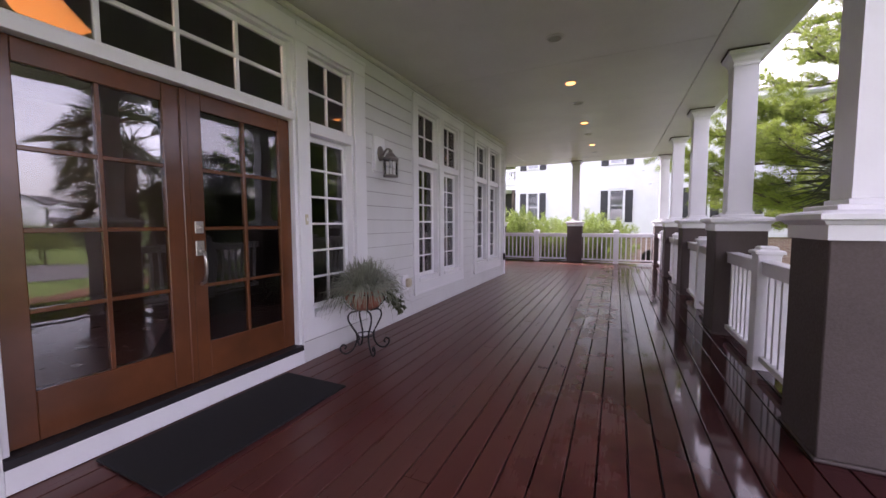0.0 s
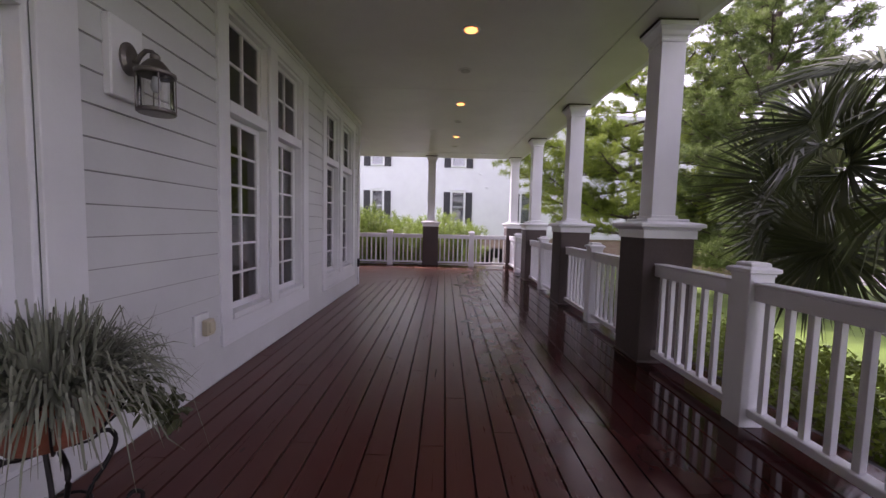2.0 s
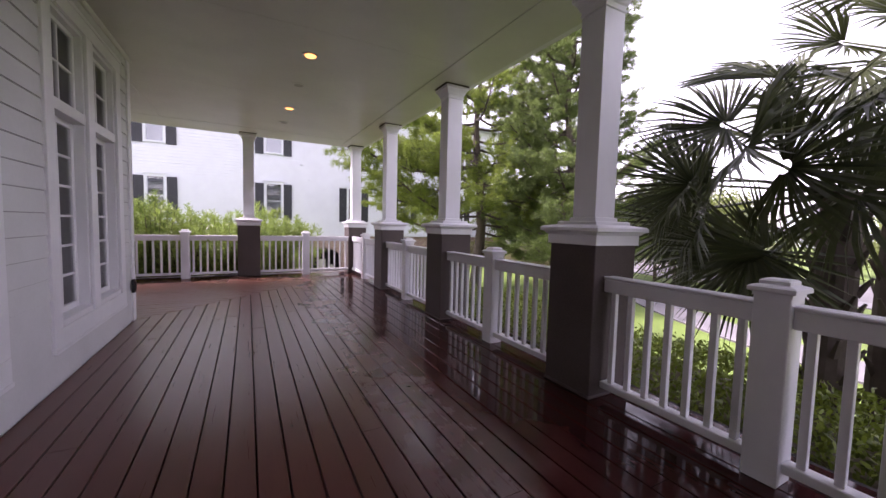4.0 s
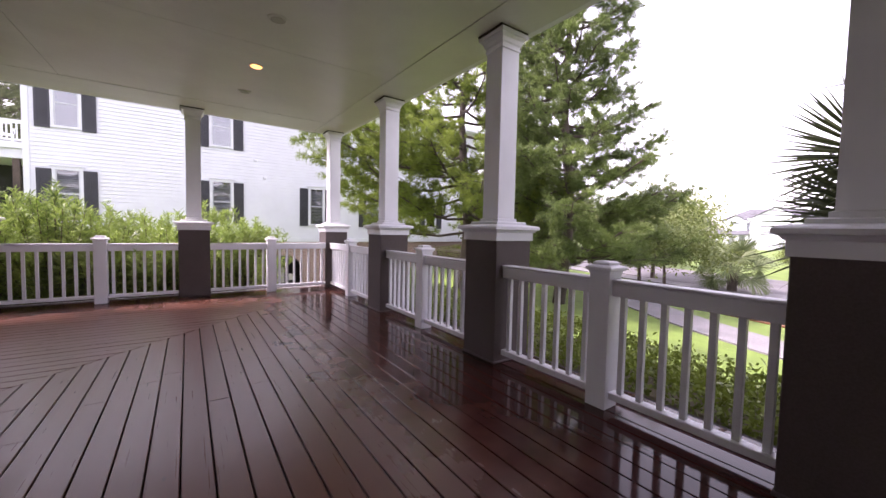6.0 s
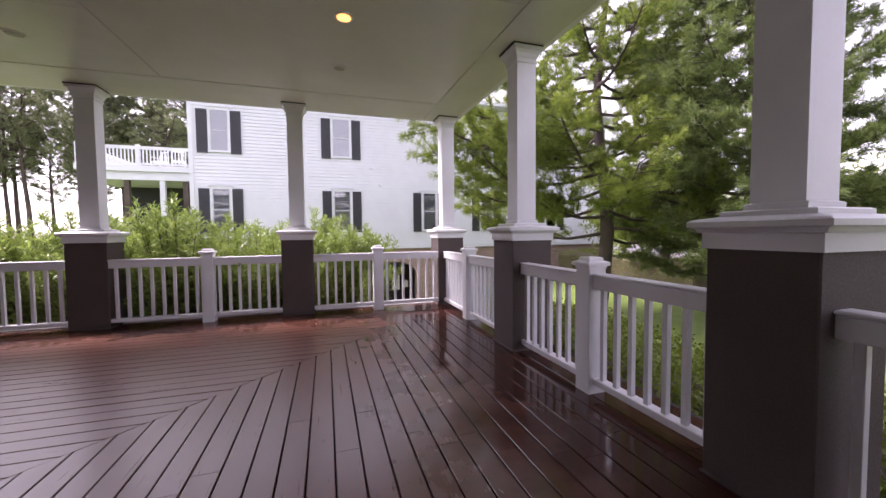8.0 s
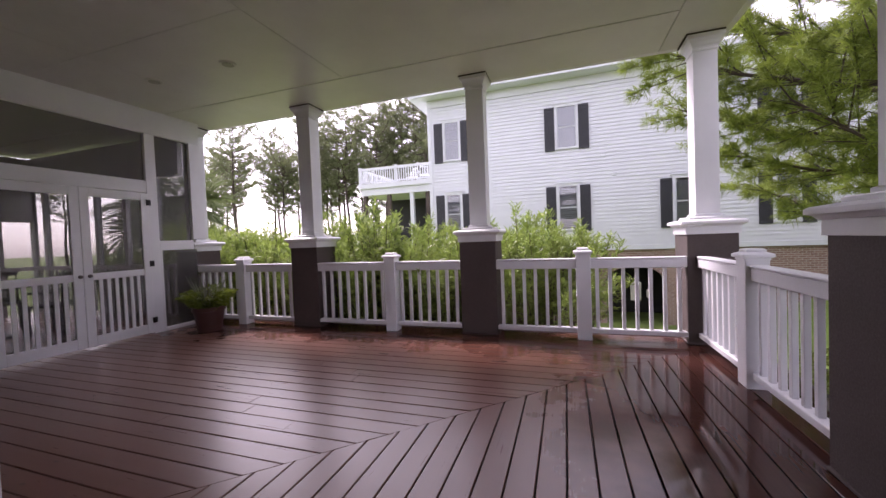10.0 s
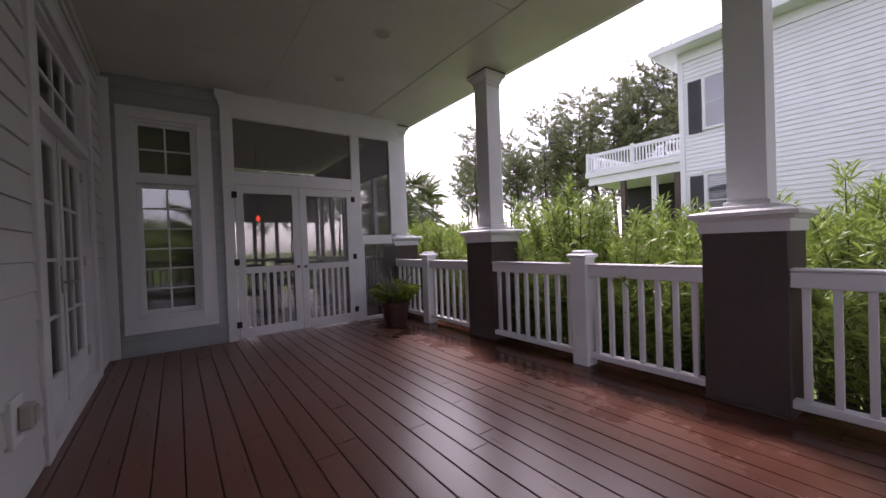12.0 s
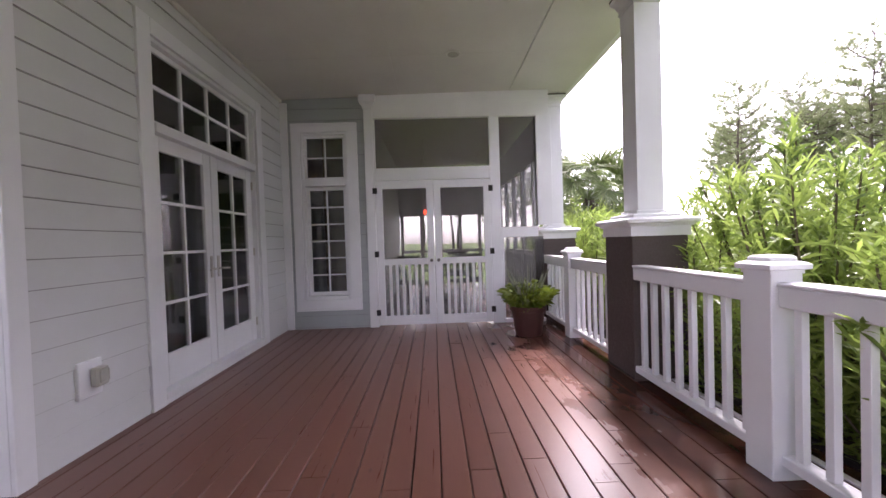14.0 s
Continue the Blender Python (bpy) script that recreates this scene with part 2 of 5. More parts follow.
def part(name, bm, material, parent=None, label="", smooth=False):
    """Links a bmesh as one mesh object, under parent where one is given."""
    me = bpy.data.meshes.new(name)
    bm.normal_update()
    bm.to_mesh(me)
    bm.free()
    me.materials.append(material)
    if smooth:
        me.shade_smooth()
    ob = new(name, me)
    if parent:
        ob.parent = parent
    if label:
        tagged(ob, label)
    return ob


def raw(name, verts, faces, material, parent=None, label="", smooth=False):
    me = bpy.data.meshes.new(name)
    me.from_pydata(np.asarray(verts).tolist(), [], np.asarray(faces).tolist() if not isinstance(faces, list) else faces)
    me.materials.append(material)
    if smooth:
        me.shade_smooth()
    ob = new(name, me)
    if parent:
        ob.parent = parent
    if label:
        tagged(ob, label)
    return ob


def thing(name, m, label, category, group="", kind=""):
    ob = new(name)
    ob.empty_display_size = 0.1
    ob.matrix_world = m
    return tagged(ob, label, category, group, kind)


def lathe(bm, profile, seg=24, cx=0.0, cy=0.0):
    """Turns a profile of (radius, height) about the vertical."""
    rings = [[bm.verts.new((cx + r * math.cos(a), cy + r * math.sin(a), z)) for a in [2 * math.pi * k / seg for k in range(seg)]] for r, z in profile]
    for a, b in zip(rings, rings[1:]):
        for k in range(seg):
            bm.faces.new((a[k], a[(k + 1) % seg], b[(k + 1) % seg], b[k]))
    bm.faces.new(rings[0][::-1])
    bm.faces.new(rings[-1])


def rod(bm, pts, radius, seg=8):
    """A tube along points; radius is a number or one for each point."""
    pts = [Vector(p) for p in pts]
    rs = radius if isinstance(radius, (list, tuple)) else [radius] * len(pts)
    rings = []
    up = Vector((0.13, 0.21, 0.97))
    for i, p in enumerate(pts):
        d = (pts[min(i + 1, len(pts) - 1)] - pts[max(i - 1, 0)]).normalized()
        u = d.cross(up if abs(d.dot(up)) < 0.95 else Vector((1, 0, 0))).normalized()
        w = d.cross(u)
        rings.append([bm.verts.new(p + rs[i] * (math.cos(a) * u + math.sin(a) * w)) for a in [2 * math.pi * k / seg for k in range(seg)]])
    for a, b in zip(rings, rings[1:]):
        for k in range(seg):
            bm.faces.new((a[k], a[(k + 1) % seg], b[(k + 1) % seg], b[k]))
    bm.faces.new(rings[0][::-1])
    bm.faces.new(rings[-1])


def stacked(bm, levels):
    """A square moulding: (half width, height) rings joined upwards."""
    rings = [[bm.verts.new((sx * h, sy * h, z)) for sx, sy in ((-1, -1), (1, -1), (1, 1), (-1, 1))] for h, z in levels]
    for a, b in zip(rings, rings[1:]):
        for k in range(4):
            bm.faces.new((a[k], a[(k + 1) % 4], b[(k + 1) % 4], b[k]))
    bm.faces.new(rings[0][::-1])
    bm.faces.new(rings[-1])


# ---- plan, in metres ----
WALL_X, WALL_Y, END_X = -1.87, 9.24, -5.17      # faces of the three house walls
CEIL = 3.13
ROW_X, ROW_Y = 1.845, 13.04                      # centre lines of the piers
RAIL_X, RAIL_Y = 1.75, 12.86                   # centre lines of the railings
EAST = [-1.76, 0.68, 3.12, 5.56, 8.00, 10.44]    # piers along the east side
NORTH = [-0.59, -3.14]                           # piers along the north side
SOUTH = -4.0
RISE = lambda y: 0.017 * (y - 9.0)                 # the ceiling climbs gently to the north

# walls behind the siding, with their openings
OPEN_A = [(1.03, 2.80, 0.0, 2.77), (2.93, 3.56, 0.36, 2.77), (4.91, 5.58, 0.40, 2.80), (5.73, 6.40, 0.40, 2.80), (7.24, 7.91, 0.40, 2.80), (8.06, 8.73, 0.40, 2.80)]
OPEN_B = [(-4.42, -2.83, 0.06, 2.72)]
OPEN_C = [(9.52, 10.10, 0.40, 2.68)]


def wall_blocks(a, b, openings, top):
    """The solid pieces (u0, u1, z0, z1) of a wall from a to b round its openings."""
    out, u = [], a
    for o0, o1, z0, z1 in sorted(openings):
        out.append((u, o0, -0.3, top))
        if z0 > -0.3:
            out.append((o0, o1, -0.3, z0))
        out.append((o0, o1, z1, top))
        u = o1
    out.append((u, b, -0.3, top))
    return out


bm = bmesh.new()
for u0, u1, z0, z1 in wall_blocks(SOUTH, WALL_Y, OPEN_A, CEIL + 0.2):
    blk(bm, WALL_X - 0.16, WALL_X - 0.012, u0, u1, z0, z1)
wall_east = tagged(part("wall_east", bm, SIDING), "pale grey lap-sided house wall with white trim", "wall", kind="structure")
bm = bmesh.new()
for u0, u1, z0, z1 in wall_blocks(END_X - 5.0, WALL_X - 0.16, OPEN_B, CEIL + 0.2):
    blk(bm, u0, u1, WALL_Y - 0.16, WALL_Y - 0.012, z0, z1)
wall_north = tagged(part("wall_north", bm, SIDING), "pale grey lap-sided house wall round the corner", "wall", kind="structure")
bm = bmesh.new()
for u0, u1, z0, z1 in wall_blocks(WALL_Y - 0.012, 10.37, OPEN_C, CEIL + 0.2):
    blk(bm, END_X - 0.16, END_X - 0.012, u0, u1, z0, z1)
wall_end = tagged(part("wall_end", bm, ENDGREY), "short blue-grey house wall beside the screened porch", "wall", kind="structure")

# ceiling: flat panels with thin open joints, and the beam that runs over the columns
bm = bmesh.new()
ys = [SOUTH, -2.2, 0.2, 2.6, 4.98, 7.35, 9.72, 12.36]
for y0, y1 in zip(ys, ys[1:]):
    blk(bm, WALL_X - 0.2, 1.48, y0 + 0.002, y1 - 0.002, CEIL, CEIL + 0.02, 0.002)
xs = [-10.2, -7.8, -5.4, -4.1, -2.076]
for x0, x1 in zip(xs, xs[1:]):
    blk(bm, x0 + 0.001, x1 - 0.001, WALL_Y - 0.1, 10.86, CEIL, CEIL + 0.02, 0.002)
    blk(bm, x0 + 0.001, x1 - 0.001, 10.862, 12.36, CEIL, CEIL + 0.02, 0.002)
blk(bm, 1.486, 2.06, SOUTH, 13.25, CEIL - 0.004, CEIL + 0.02, 0.002)
blk(bm, -10.2, 1.48, 12.366, 13.25, CEIL - 0.004, CEIL + 0.02, 0.002)
blk(bm, -10.3, 2.0, SOUTH - 0.1, 13.19, CEIL + 0.022, CEIL + 0.12)
tagged(part("ceiling", bm, CEILING), "cream painted porch ceiling of flat panels", "ceiling", kind="structure")
trim = solid((2.01, 2.08, SOUTH, 13.27, CEIL - 0.006, CEIL + 0.5), (-10.2, 2.008, 13.20, 13.27, CEIL - 0.006, CEIL + 0.5))
tagged(part("eave_trim", trim, WHITE), "white painted eave board", "trim", kind="structure")
cove = solid((WALL_X + 0.001, WALL_X + 0.045, SOUTH, WALL_Y + 0.04, CEIL - 0.05, CEIL - 0.002),
             (-5.165, WALL_X - 0.001, WALL_Y + 0.001, WALL_Y + 0.04, CEIL - 0.05, CEIL - 0.002), bev=0.012)
tagged(part("trim", cove, CEILING), "cream cornice moulding where walls meet the ceiling", "trim", kind="structure")
roof = solid((-12, 2.2, SOUTH - 6, 13.4, CEIL + 0.52, CEIL + 0.7))
tagged(part("roof", roof, ROOF), "grey roof deck over the porch", "roof", kind="structure")

for ob in bpy.data.objects:
    if ob.name in ("ceiling", "eave_trim", "trim", "roof"):
        for v in ob.data.vertices:
            v.co.z += RISE(v.co.y)

# rooms behind the glass
bm = bmesh.new()
blk(bm, -7.0, -6.9, SOUTH, WALL_Y - 0.17, -0.1, CEIL + 0.1)
blk(bm, -6.9, WALL_X - 0.17, SOUTH - 0.1, SOUTH, -0.1, CEIL + 0.1)
blk(bm, -6.9, WALL_X - 0.17, WALL_Y - 2.6, WALL_Y - 2.5, -0.1, CEIL + 0.1)
blk(bm, -7.0, WALL_X - 0.21, SOUTH, WALL_Y - 0.17, CEIL - 0.12, CEIL - 0.02)
tagged(part("room_walls", bm, ROOM), "tan inner walls of the rooms behind the glass", "wall", kind="structure")
tagged(part("room_floor", solid((-7.0, WALL_X - 0.17, SOUTH, WALL_Y - 0.17, 0.02, 0.10)), ROOMFLOOR), "brown wooden floor inside the house", "floor", kind="structure")
tagged(part("house_back_wall", solid((-10.4, -10.25, SOUTH, 9.2, -0.3, CEIL + 0.3), (-10.25, WALL_X, SOUTH - 0.25, SOUTH - 0.11, -0.3, CEIL + 0.3)), SIDING), "plain outer walls that close the house", "wall", kind="structure")


# ---- windows and doors: local x along the wall, -y out to the porch, z up ----
def grid_unit(parent, x0, x1, z0, z1, cols, rows, y, frame_w, material, mun=0.02, depth=0.035, name="sash"):
    """A glazed frame: the frame, its muntins, and every pane."""
    sash = part(name, solid((x0, x0 + frame_w, y, y + depth, z0, z1), (x1 - frame_w, x1, y, y + depth, z0, z1),
                            (x0 + frame_w, x1 - frame_w, y + 0.001, y + depth - 0.001, z0, z0 + frame_w),
                            (x0 + frame_w, x1 - frame_w, y + 0.001, y + depth - 0.001, z1 - frame_w, z1)), material, parent)
    gx0, gx1, gz0, gz1 = x0 + frame_w, x1 - frame_w, z0 + frame_w, z1 - frame_w
    bars = [(gx0 + (gx1 - gx0) * k / cols - mun / 2, gx0 + (gx1 - gx0) * k / cols + mun / 2, y + 0.004, y + depth - 0.004, gz0, gz1) for k in range(1, cols)]
    bars += [(gx0, gx1, y + 0.006, y + depth - 0.006, gz0 + (gz1 - gz0) * k / rows - mun / 2, gz0 + (gz1 - gz0) * k / rows + mun / 2) for k in range(1, rows)]
    if bars:
        part("muntins", solid(*bars), material, sash)
    for i in range(cols):
        for j in range(rows):
            a, b = gx0 + (gx1 - gx0) * i / cols, gx0 + (gx1 - gx0) * (i + 1) / cols
            c, d = gz0 + (gz1 - gz0) * j / rows, gz0 + (gz1 - gz0) * (j + 1) / rows
            pane = part("pane", solid((a, b, y + depth / 2 - 0.002, y + depth / 2 + 0.002, c, d), bev=0), GLASS, sash)
            pane.visible_shadow = False
    return sash


def tall_window(name, m, label, lights, z_sill, z_mid, z_top, casing, z0, z1):
    """A tall window: lights = list of (x0, x1) openings, each a small upper and a long lower sash; casing = (x0, x1)."""
    w = thing(name, m, label, "window", kind="structure")
    c0, c1 = casing
    rails = [(c0, c1, -0.028, 0.0, z_top, z1), (c0, c1, -0.028, 0.0, z0, z_sill)]
    edges = [c0] + [v for pair in lights for v in pair] + [c1]
    for a, b in zip(edges[::2], edges[1::2]):
        rails.append((a, b, -0.026, 0.0, z_sill, z_top))
    part("window_frame", solid(*rails), WHITE, w)
    for a, b in lights:
        part("window_frame", solid((a - 0.0, a + 0.03, 0.001, 0.14, z_sill, z_top), (b - 0.03, b, 0.001, 0.14, z_sill, z_top),
                                   (a + 0.03, b - 0.03, 0.001, 0.14, z_top - 0.03, z_top), (a + 0.03, b - 0.03, -0.012, 0.14, z_mid - 0.045, z_mid + 0.045)), WHITE, w)
        part("window_sill", solid((a + 0.03, b - 0.03, -0.02, 0.14, z_sill, z_sill + 0.05)), WHITE, w)
        grid_unit(w, a + 0.03, b - 0.03, z_mid + 0.045, z_top - 0.03, 2, 2, 0.05, 0.035, WHITE)
        grid_unit(w, a + 0.03, b - 0.03, z_sill + 0.05, z_mid - 0.045, 2, 6, 0.075, 0.05, WHITE)
    part("apron_moulding", solid((c0, c1, -0.036, -0.0285, z0, z0 + 0.03), (c0, c1, -0.04, -0.0285, z1 - 0.035, z1)), WHITE, w)
    return w


A = lambda y: pose(WALL_X, y, 0, 0, 0, 90)
tall_window("window_1", A(0), "white tall narrow window beside the entrance doors", [(2.93, 3.56)], 0.38, 2.08, 2.77, (2.80, 3.74), 0.20, 2.92)
tall_window("window_2", A(0), "white double tall window with small panes", [(4.91, 5.58), (5.73, 6.40)], 0.42, 2.09, 2.82, (4.77, 6.54), 0.25, 2.96)
tall_window("window_3", A(0), "white double tall window near the house corner", [(7.24, 7.91), (8.06, 8.73)], 0.42, 2.09, 2.82, (7.10, 8.87), 0.25, 2.96)
tall_window("window_4", pose(END_X, 0, 0, 0, 0, 90), "white tall window beside the screened porch", [(9.50, 10.12)], 0.40, 2.0, 2.68, (9.38, 10.27), 0.25, 2.80)


def double_door(name, m, x0, x1, z0, z1, ztop, leaf_mat, stile, bottom, rows, casing, label, lift):
    """Two glazed leaves under a transom of four by two panes."""
    d = thing(name, m, label, "door", kind="structure")
    c0, c1, ct = casing
    part("door_frame", solid((c0, x0, -0.028, 0.0, 0.002, ct), (x1, c1, -0.028, 0.0, 0.002, ct), (x0, x1, -0.027, 0.0, ztop, ct),
                             (x0 - 0.0, x0 + 0.03, 0.001, 0.15, z0, ztop), (x1 - 0.03, x1, 0.001, 0.15, z0, ztop),
                             (x0 + 0.03, x1 - 0.03, -0.02, 0.15, z1, z1 + 0.07), (x0 + 0.03, x1 - 0.03, 0.002, 0.15, ztop - 0.03, ztop)), WHITE, d)
    part("door_sill", solid((x0, x1, -0.025, 0.10, 0.003, z0 - 0.05)), WHITE, d)
    part("threshold", solid((x0 + 0.002, x1 - 0.002, -0.028, 0.14, z0 - 0.048, z0 - 0.004)), BLACK if lift else WHITE, d)
    mid = (x0 + x1) / 2
    for a, b in ((x0 + 0.03, mid - 0.002), (mid + 0.002, x1 - 0.03)):
        leaf = part("door_leaf", solid((a, a + stile, 0.05, 0.095, z0, z1), (b - stile, b, 0.05, 0.095, z0, z1),
                                       (a + stile, b - stile, 0.051, 0.094, z0, z0 + bottom), (a + stile, b - stile, 0.051, 0.094, z1 - stile, z1), bev=0.004), leaf_mat, d)
        gx0, gx1, gz0, gz1 = a + stile, b - stile, z0 + bottom, z1 - stile
        bars = [((gx0 + gx1) / 2 - 0.012, (gx0 + gx1) / 2 + 0.012, 0.055, 0.09, gz0, gz1)]
        bars += [(gx0, gx1, 0.057, 0.088, gz0 + (gz1 - gz0) * k / rows - 0.012, gz0 + (gz1 - gz0) * k / rows + 0.012) for k in range(1, rows)]
        part("muntins", solid(*bars), leaf_mat, leaf)
        for i in range(2):
            for j in range(rows):
                p0, p1 = gx0 + (gx1 - gx0) * i / 2, gx0 + (gx1 - gx0) * (i + 1) / 2
                q0, q1 = gz0 + (gz1 - gz0) * j / rows, gz0 + (gz1 - gz0) * (j + 1) / rows
                pane = part("pane", solid((p0, p1, 0.070, 0.074, q0, q1), bev=0), GLASS, leaf)
                pane.visible_shadow = False
    part("astragal", solid((mid - 0.022, mid + 0.022, 0.038, 0.049, z0, z1), bev=0.005), leaf_mat, d)
    grid_unit(d, x0 + 0.03, x1 - 0.03, z1 + 0.07, ztop - 0.03, 4, 2, 0.05, 0.04, WHITE, 0.028, name="transom")
    return d, mid


front, mid = double_door("door_1", A(0), 1.03, 2.80, 0.17, 2.10, 2.77, MAHOGANY, 0.115, 0.25, 4, (0.86, 2.798, 2.92),
                         "varnished mahogany glazed double entrance doors, closed", True)
hx = mid + 0.07
part("handle_plate", solid((hx - 0.028, hx + 0.028, 0.041, 0.0495, 1.17, 1.25), (hx - 0.028, hx + 0.028, 0.041, 0.0495, 1.02, 1.12)), STEEL, front, "brushed nickel escutcheons")
bm = bmesh.new()
rod(bm, [(hx, 0.045, 1.05), (hx, 0.0, 1.045), (hx, -0.015, 0.98), (hx, -0.012, 0.90), (hx, 0.01, 0.84), (hx, 0.045, 0.83)], 0.011)
lathe(bm, [(0.016, 1.20), (0.02, 1.205), (0.016, 1.22)], 12, hx, 0.036)
part("door_handle", bm, STEEL, front, "curved nickel pull handle", True)
back, bmid = double_door("door_2", pose(0, WALL_Y, 0, 0, 0, 180), 2.83, 4.42, 0.09, 2.02, 2.72, WHITE, 0.11, 0.25, 4, (2.70, 4.55, 2.84),
                         "white glazed french doors, closed", False)
bm = bmesh.new()
for s in (-1, 1):
    blk(bm, bmid + s * 0.055 - 0.018, bmid + s * 0.055 + 0.018, 0.04, 0.0495, 0.88, 1.08, 0.003)
    rod(bm, [(bmid + s * 0.055, 0.045, 0.96), (bmid + s * 0.055, 0.0, 0.96), (bmid + s * 0.16, -0.005, 0.955)], 0.009)
part("door_handle", bm, STEEL, back, "nickel lever handles", False)
bm = bmesh.new()
for s in (2.86, 4.39):
    for z in (0.3, 1.1, 1.85):
        blk(bm, s - 0.012, s + 0.012, 0.03, 0.0495, z - 0.045, z + 0.045, 0.002)
part("hinge", bm, STEEL, back)

# corner boards of the house
for b in (((WALL_X - 0.07, WALL_X + 0.026, WALL_Y + 0.001, WALL_Y + 0.026, 0.002, CEIL - 0.051), (WALL_X + 0.001, WALL_X + 0.026, WALL_Y - 0.09, WALL_Y + 0.0005, 0.002, CEIL - 0.051)),
          ((END_X + 0.001, END_X + 0.026, WALL_Y + 0.001, WALL_Y + 0.10, 0.002, CEIL - 0.051),)):
    tagged(part("corner_board", solid(*b), WHITE), "white corner board of the house", "trim", kind="structure")


# ---- piers, columns and railings ----
def pier(m, label):
    """A taupe pier with a moulded white cap, and a square white column with its capital."""
    p = thing("porch_column", m, label, "column", "columns of the porch")
    part("pier", solid((-0.224, 0.224, -0.224, 0.224, 0.02, 1.16), (-0.234, 0.234, -0.234, 0.234, 0.0, 0.0195), bev=0.006), TAUPE, p, "taupe stucco pier")
    bm = bmesh.new()
    stacked(bm, [(0.238, 1.14), (0.238, 1.215), (0.250, 1.218), (0.262, 1.235), (0.285, 1.243), (0.285, 1.268), (0.270, 1.278), (0.19, 1.292), (0.19, 1.312), (0.18, 1.318)])
    part("cap", bm, WHITE, p)
    bm = bmesh.new()
    stacked(bm, [(0.125, 1.312), (0.125, 1.345), (0.108, 1.352), (0.108, 3.10)])
    part("shaft", bm, WHITE, p)
    bm = bmesh.new()
    stacked(bm, [(0.109, 2.95), (0.118, 2.954), (0.118, 2.972), (0.111, 2.976), (0.115, 2.995), (0.125, 3.01), (0.135, 3.04), (0.155, 3.065), (0.166, 3.07), (0.166, CEIL - 0.024)])
    part("capital", bm, WHITE, p)
    # dark plate stands in for the shadow gap over the capital
    part("capital_plate", solid((-0.178, 0.166, -0.166, 0.166, CEIL - 0.0235, CEIL - 0.0045), bev=0.002), GAPSHADE, p, "dark plate for the shadow gap under the ceiling")
    return p


first = pier(pose(ROW_X, EAST[0], 0), "square white porch column on a taupe stucco pier")
columns = [first] + [copy_thing(first, pose(ROW_X - 0.010 * max(0, 8 - y), y, 0)) for y in EAST[1:] + [ROW_Y]]
columns += [copy_thing(first, pose(x, ROW_Y, 0)) for x in NORTH + [-5.46]]
for c in columns:
    for ob in c.children:
        if ob.name.startswith("capital"):
            ob.location.z = RISE(c.matrix_basis.translation.y)


def rail_post(m):
    p = thing("rail_post", m, "square white painted railing post with a stepped cap", "post", "railing posts")
    part("shaft", solid((-0.076, 0.076, -0.076, 0.076, 0.0, 0.965), bev=0.004), WHITE, p)
    bm = bmesh.new()
    stacked(bm, [(0.080, 0.95), (0.080, 0.966), (0.098, 0.972), (0.098, 0.992), (0.088, 1.0), (0.062, 1.008), (0.062, 1.024), (0.05, 1.034)])
    part("cap", bm, WHITE, p)
    return p


def railing(p0, p1, post):
    """A white railing bay from p0 to p1, standing on the deck by its blocks."""
    d = Vector((p1[0] - p0[0], p1[1] - p0[1], 0))
    length = d.length
    m = pose(p0[0], p0[1], 0, 0, 0, math.degrees(math.atan2(d.y, d.x)))
    r = thing("railing", m, "white painted wooden railing with square balusters", "railing", "railings of the porch")
    part("top_rail", solid((0, length, -0.045, 0.045, 0.80, 0.895), (0, length, -0.055, 0.055, 0.896, 0.915), bev=0.006), WHITE, r)
    part("bottom_rail", solid((0, length, -0.04, 0.04, 0.075, 0.125), bev=0.005), WHITE, r)
    n = max(2, round(length / 0.132))
    me = None
    for k in range(n):
        u = (k + 0.5) * length / n
        if me is None:
            ob = part("baluster", solid((-0.018, 0.018, -0.018, 0.018, 0.1255, 0.799), bev=0.002), WHITE, r)
            me = ob.data
        else:
            ob = new("baluster", me)
            ob.parent = r
        ob.location = (u, 0, 0)
    return r


posts = []
rows = EAST + [ROW_Y]
base_post = None
for a, b in zip(rows, rows[1:]):
    c = (a + b) / 2
    if a == EAST[1]:
        continue                                 # the bay before the entrance doors stands open
    if base_post is None:
        base_post = rail_post(pose(RAIL_X, c, 0))
    else:
        copy_thing(base_post, pose(RAIL_X, c, 0))
    railing((RAIL_X, a + 0.225), (RAIL_X, c - 0.077), None)
    railing((RAIL_X, c + 0.077), (RAIL_X, b - 0.225), None)
cols = [ROW_X] + NORTH + [-5.46]
for a, b, c in zip(cols, cols[1:], (0.613, -1.775, -4.30)):
    copy_thing(base_post, pose(c, RAIL_Y, 0))
    railing((b + 0.225, RAIL_Y), (c - 0.077, RAIL_Y), None)
    railing((c + 0.077, RAIL_Y), (a - 0.225, RAIL_Y), None)


# ---- screened porch at the end: wall of framed screens with double screen doors ----
scr = thing("screen_wall", pose(-5.16, 0, 0, 0, 0, 90), "white framed insect-screen wall with a pilaster", "wall", kind="structure")
part("pilaster", solid((10.37, 10.49, -0.03, 0.07, 0.0, 2.99), bev=0.004), WHITE, scr)
bm = bmesh.new()
stacked(bm, [(0.068, 2.98), (0.072, 3.0), (0.085, 3.03), (0.105, 3.05), (0.11, 3.055), (0.11, CEIL + 0.018)])
bmesh.ops.translate(bm, verts=bm.verts, vec=(10.43, 0.02, 0))
part("capital", bm, WHITE, scr)
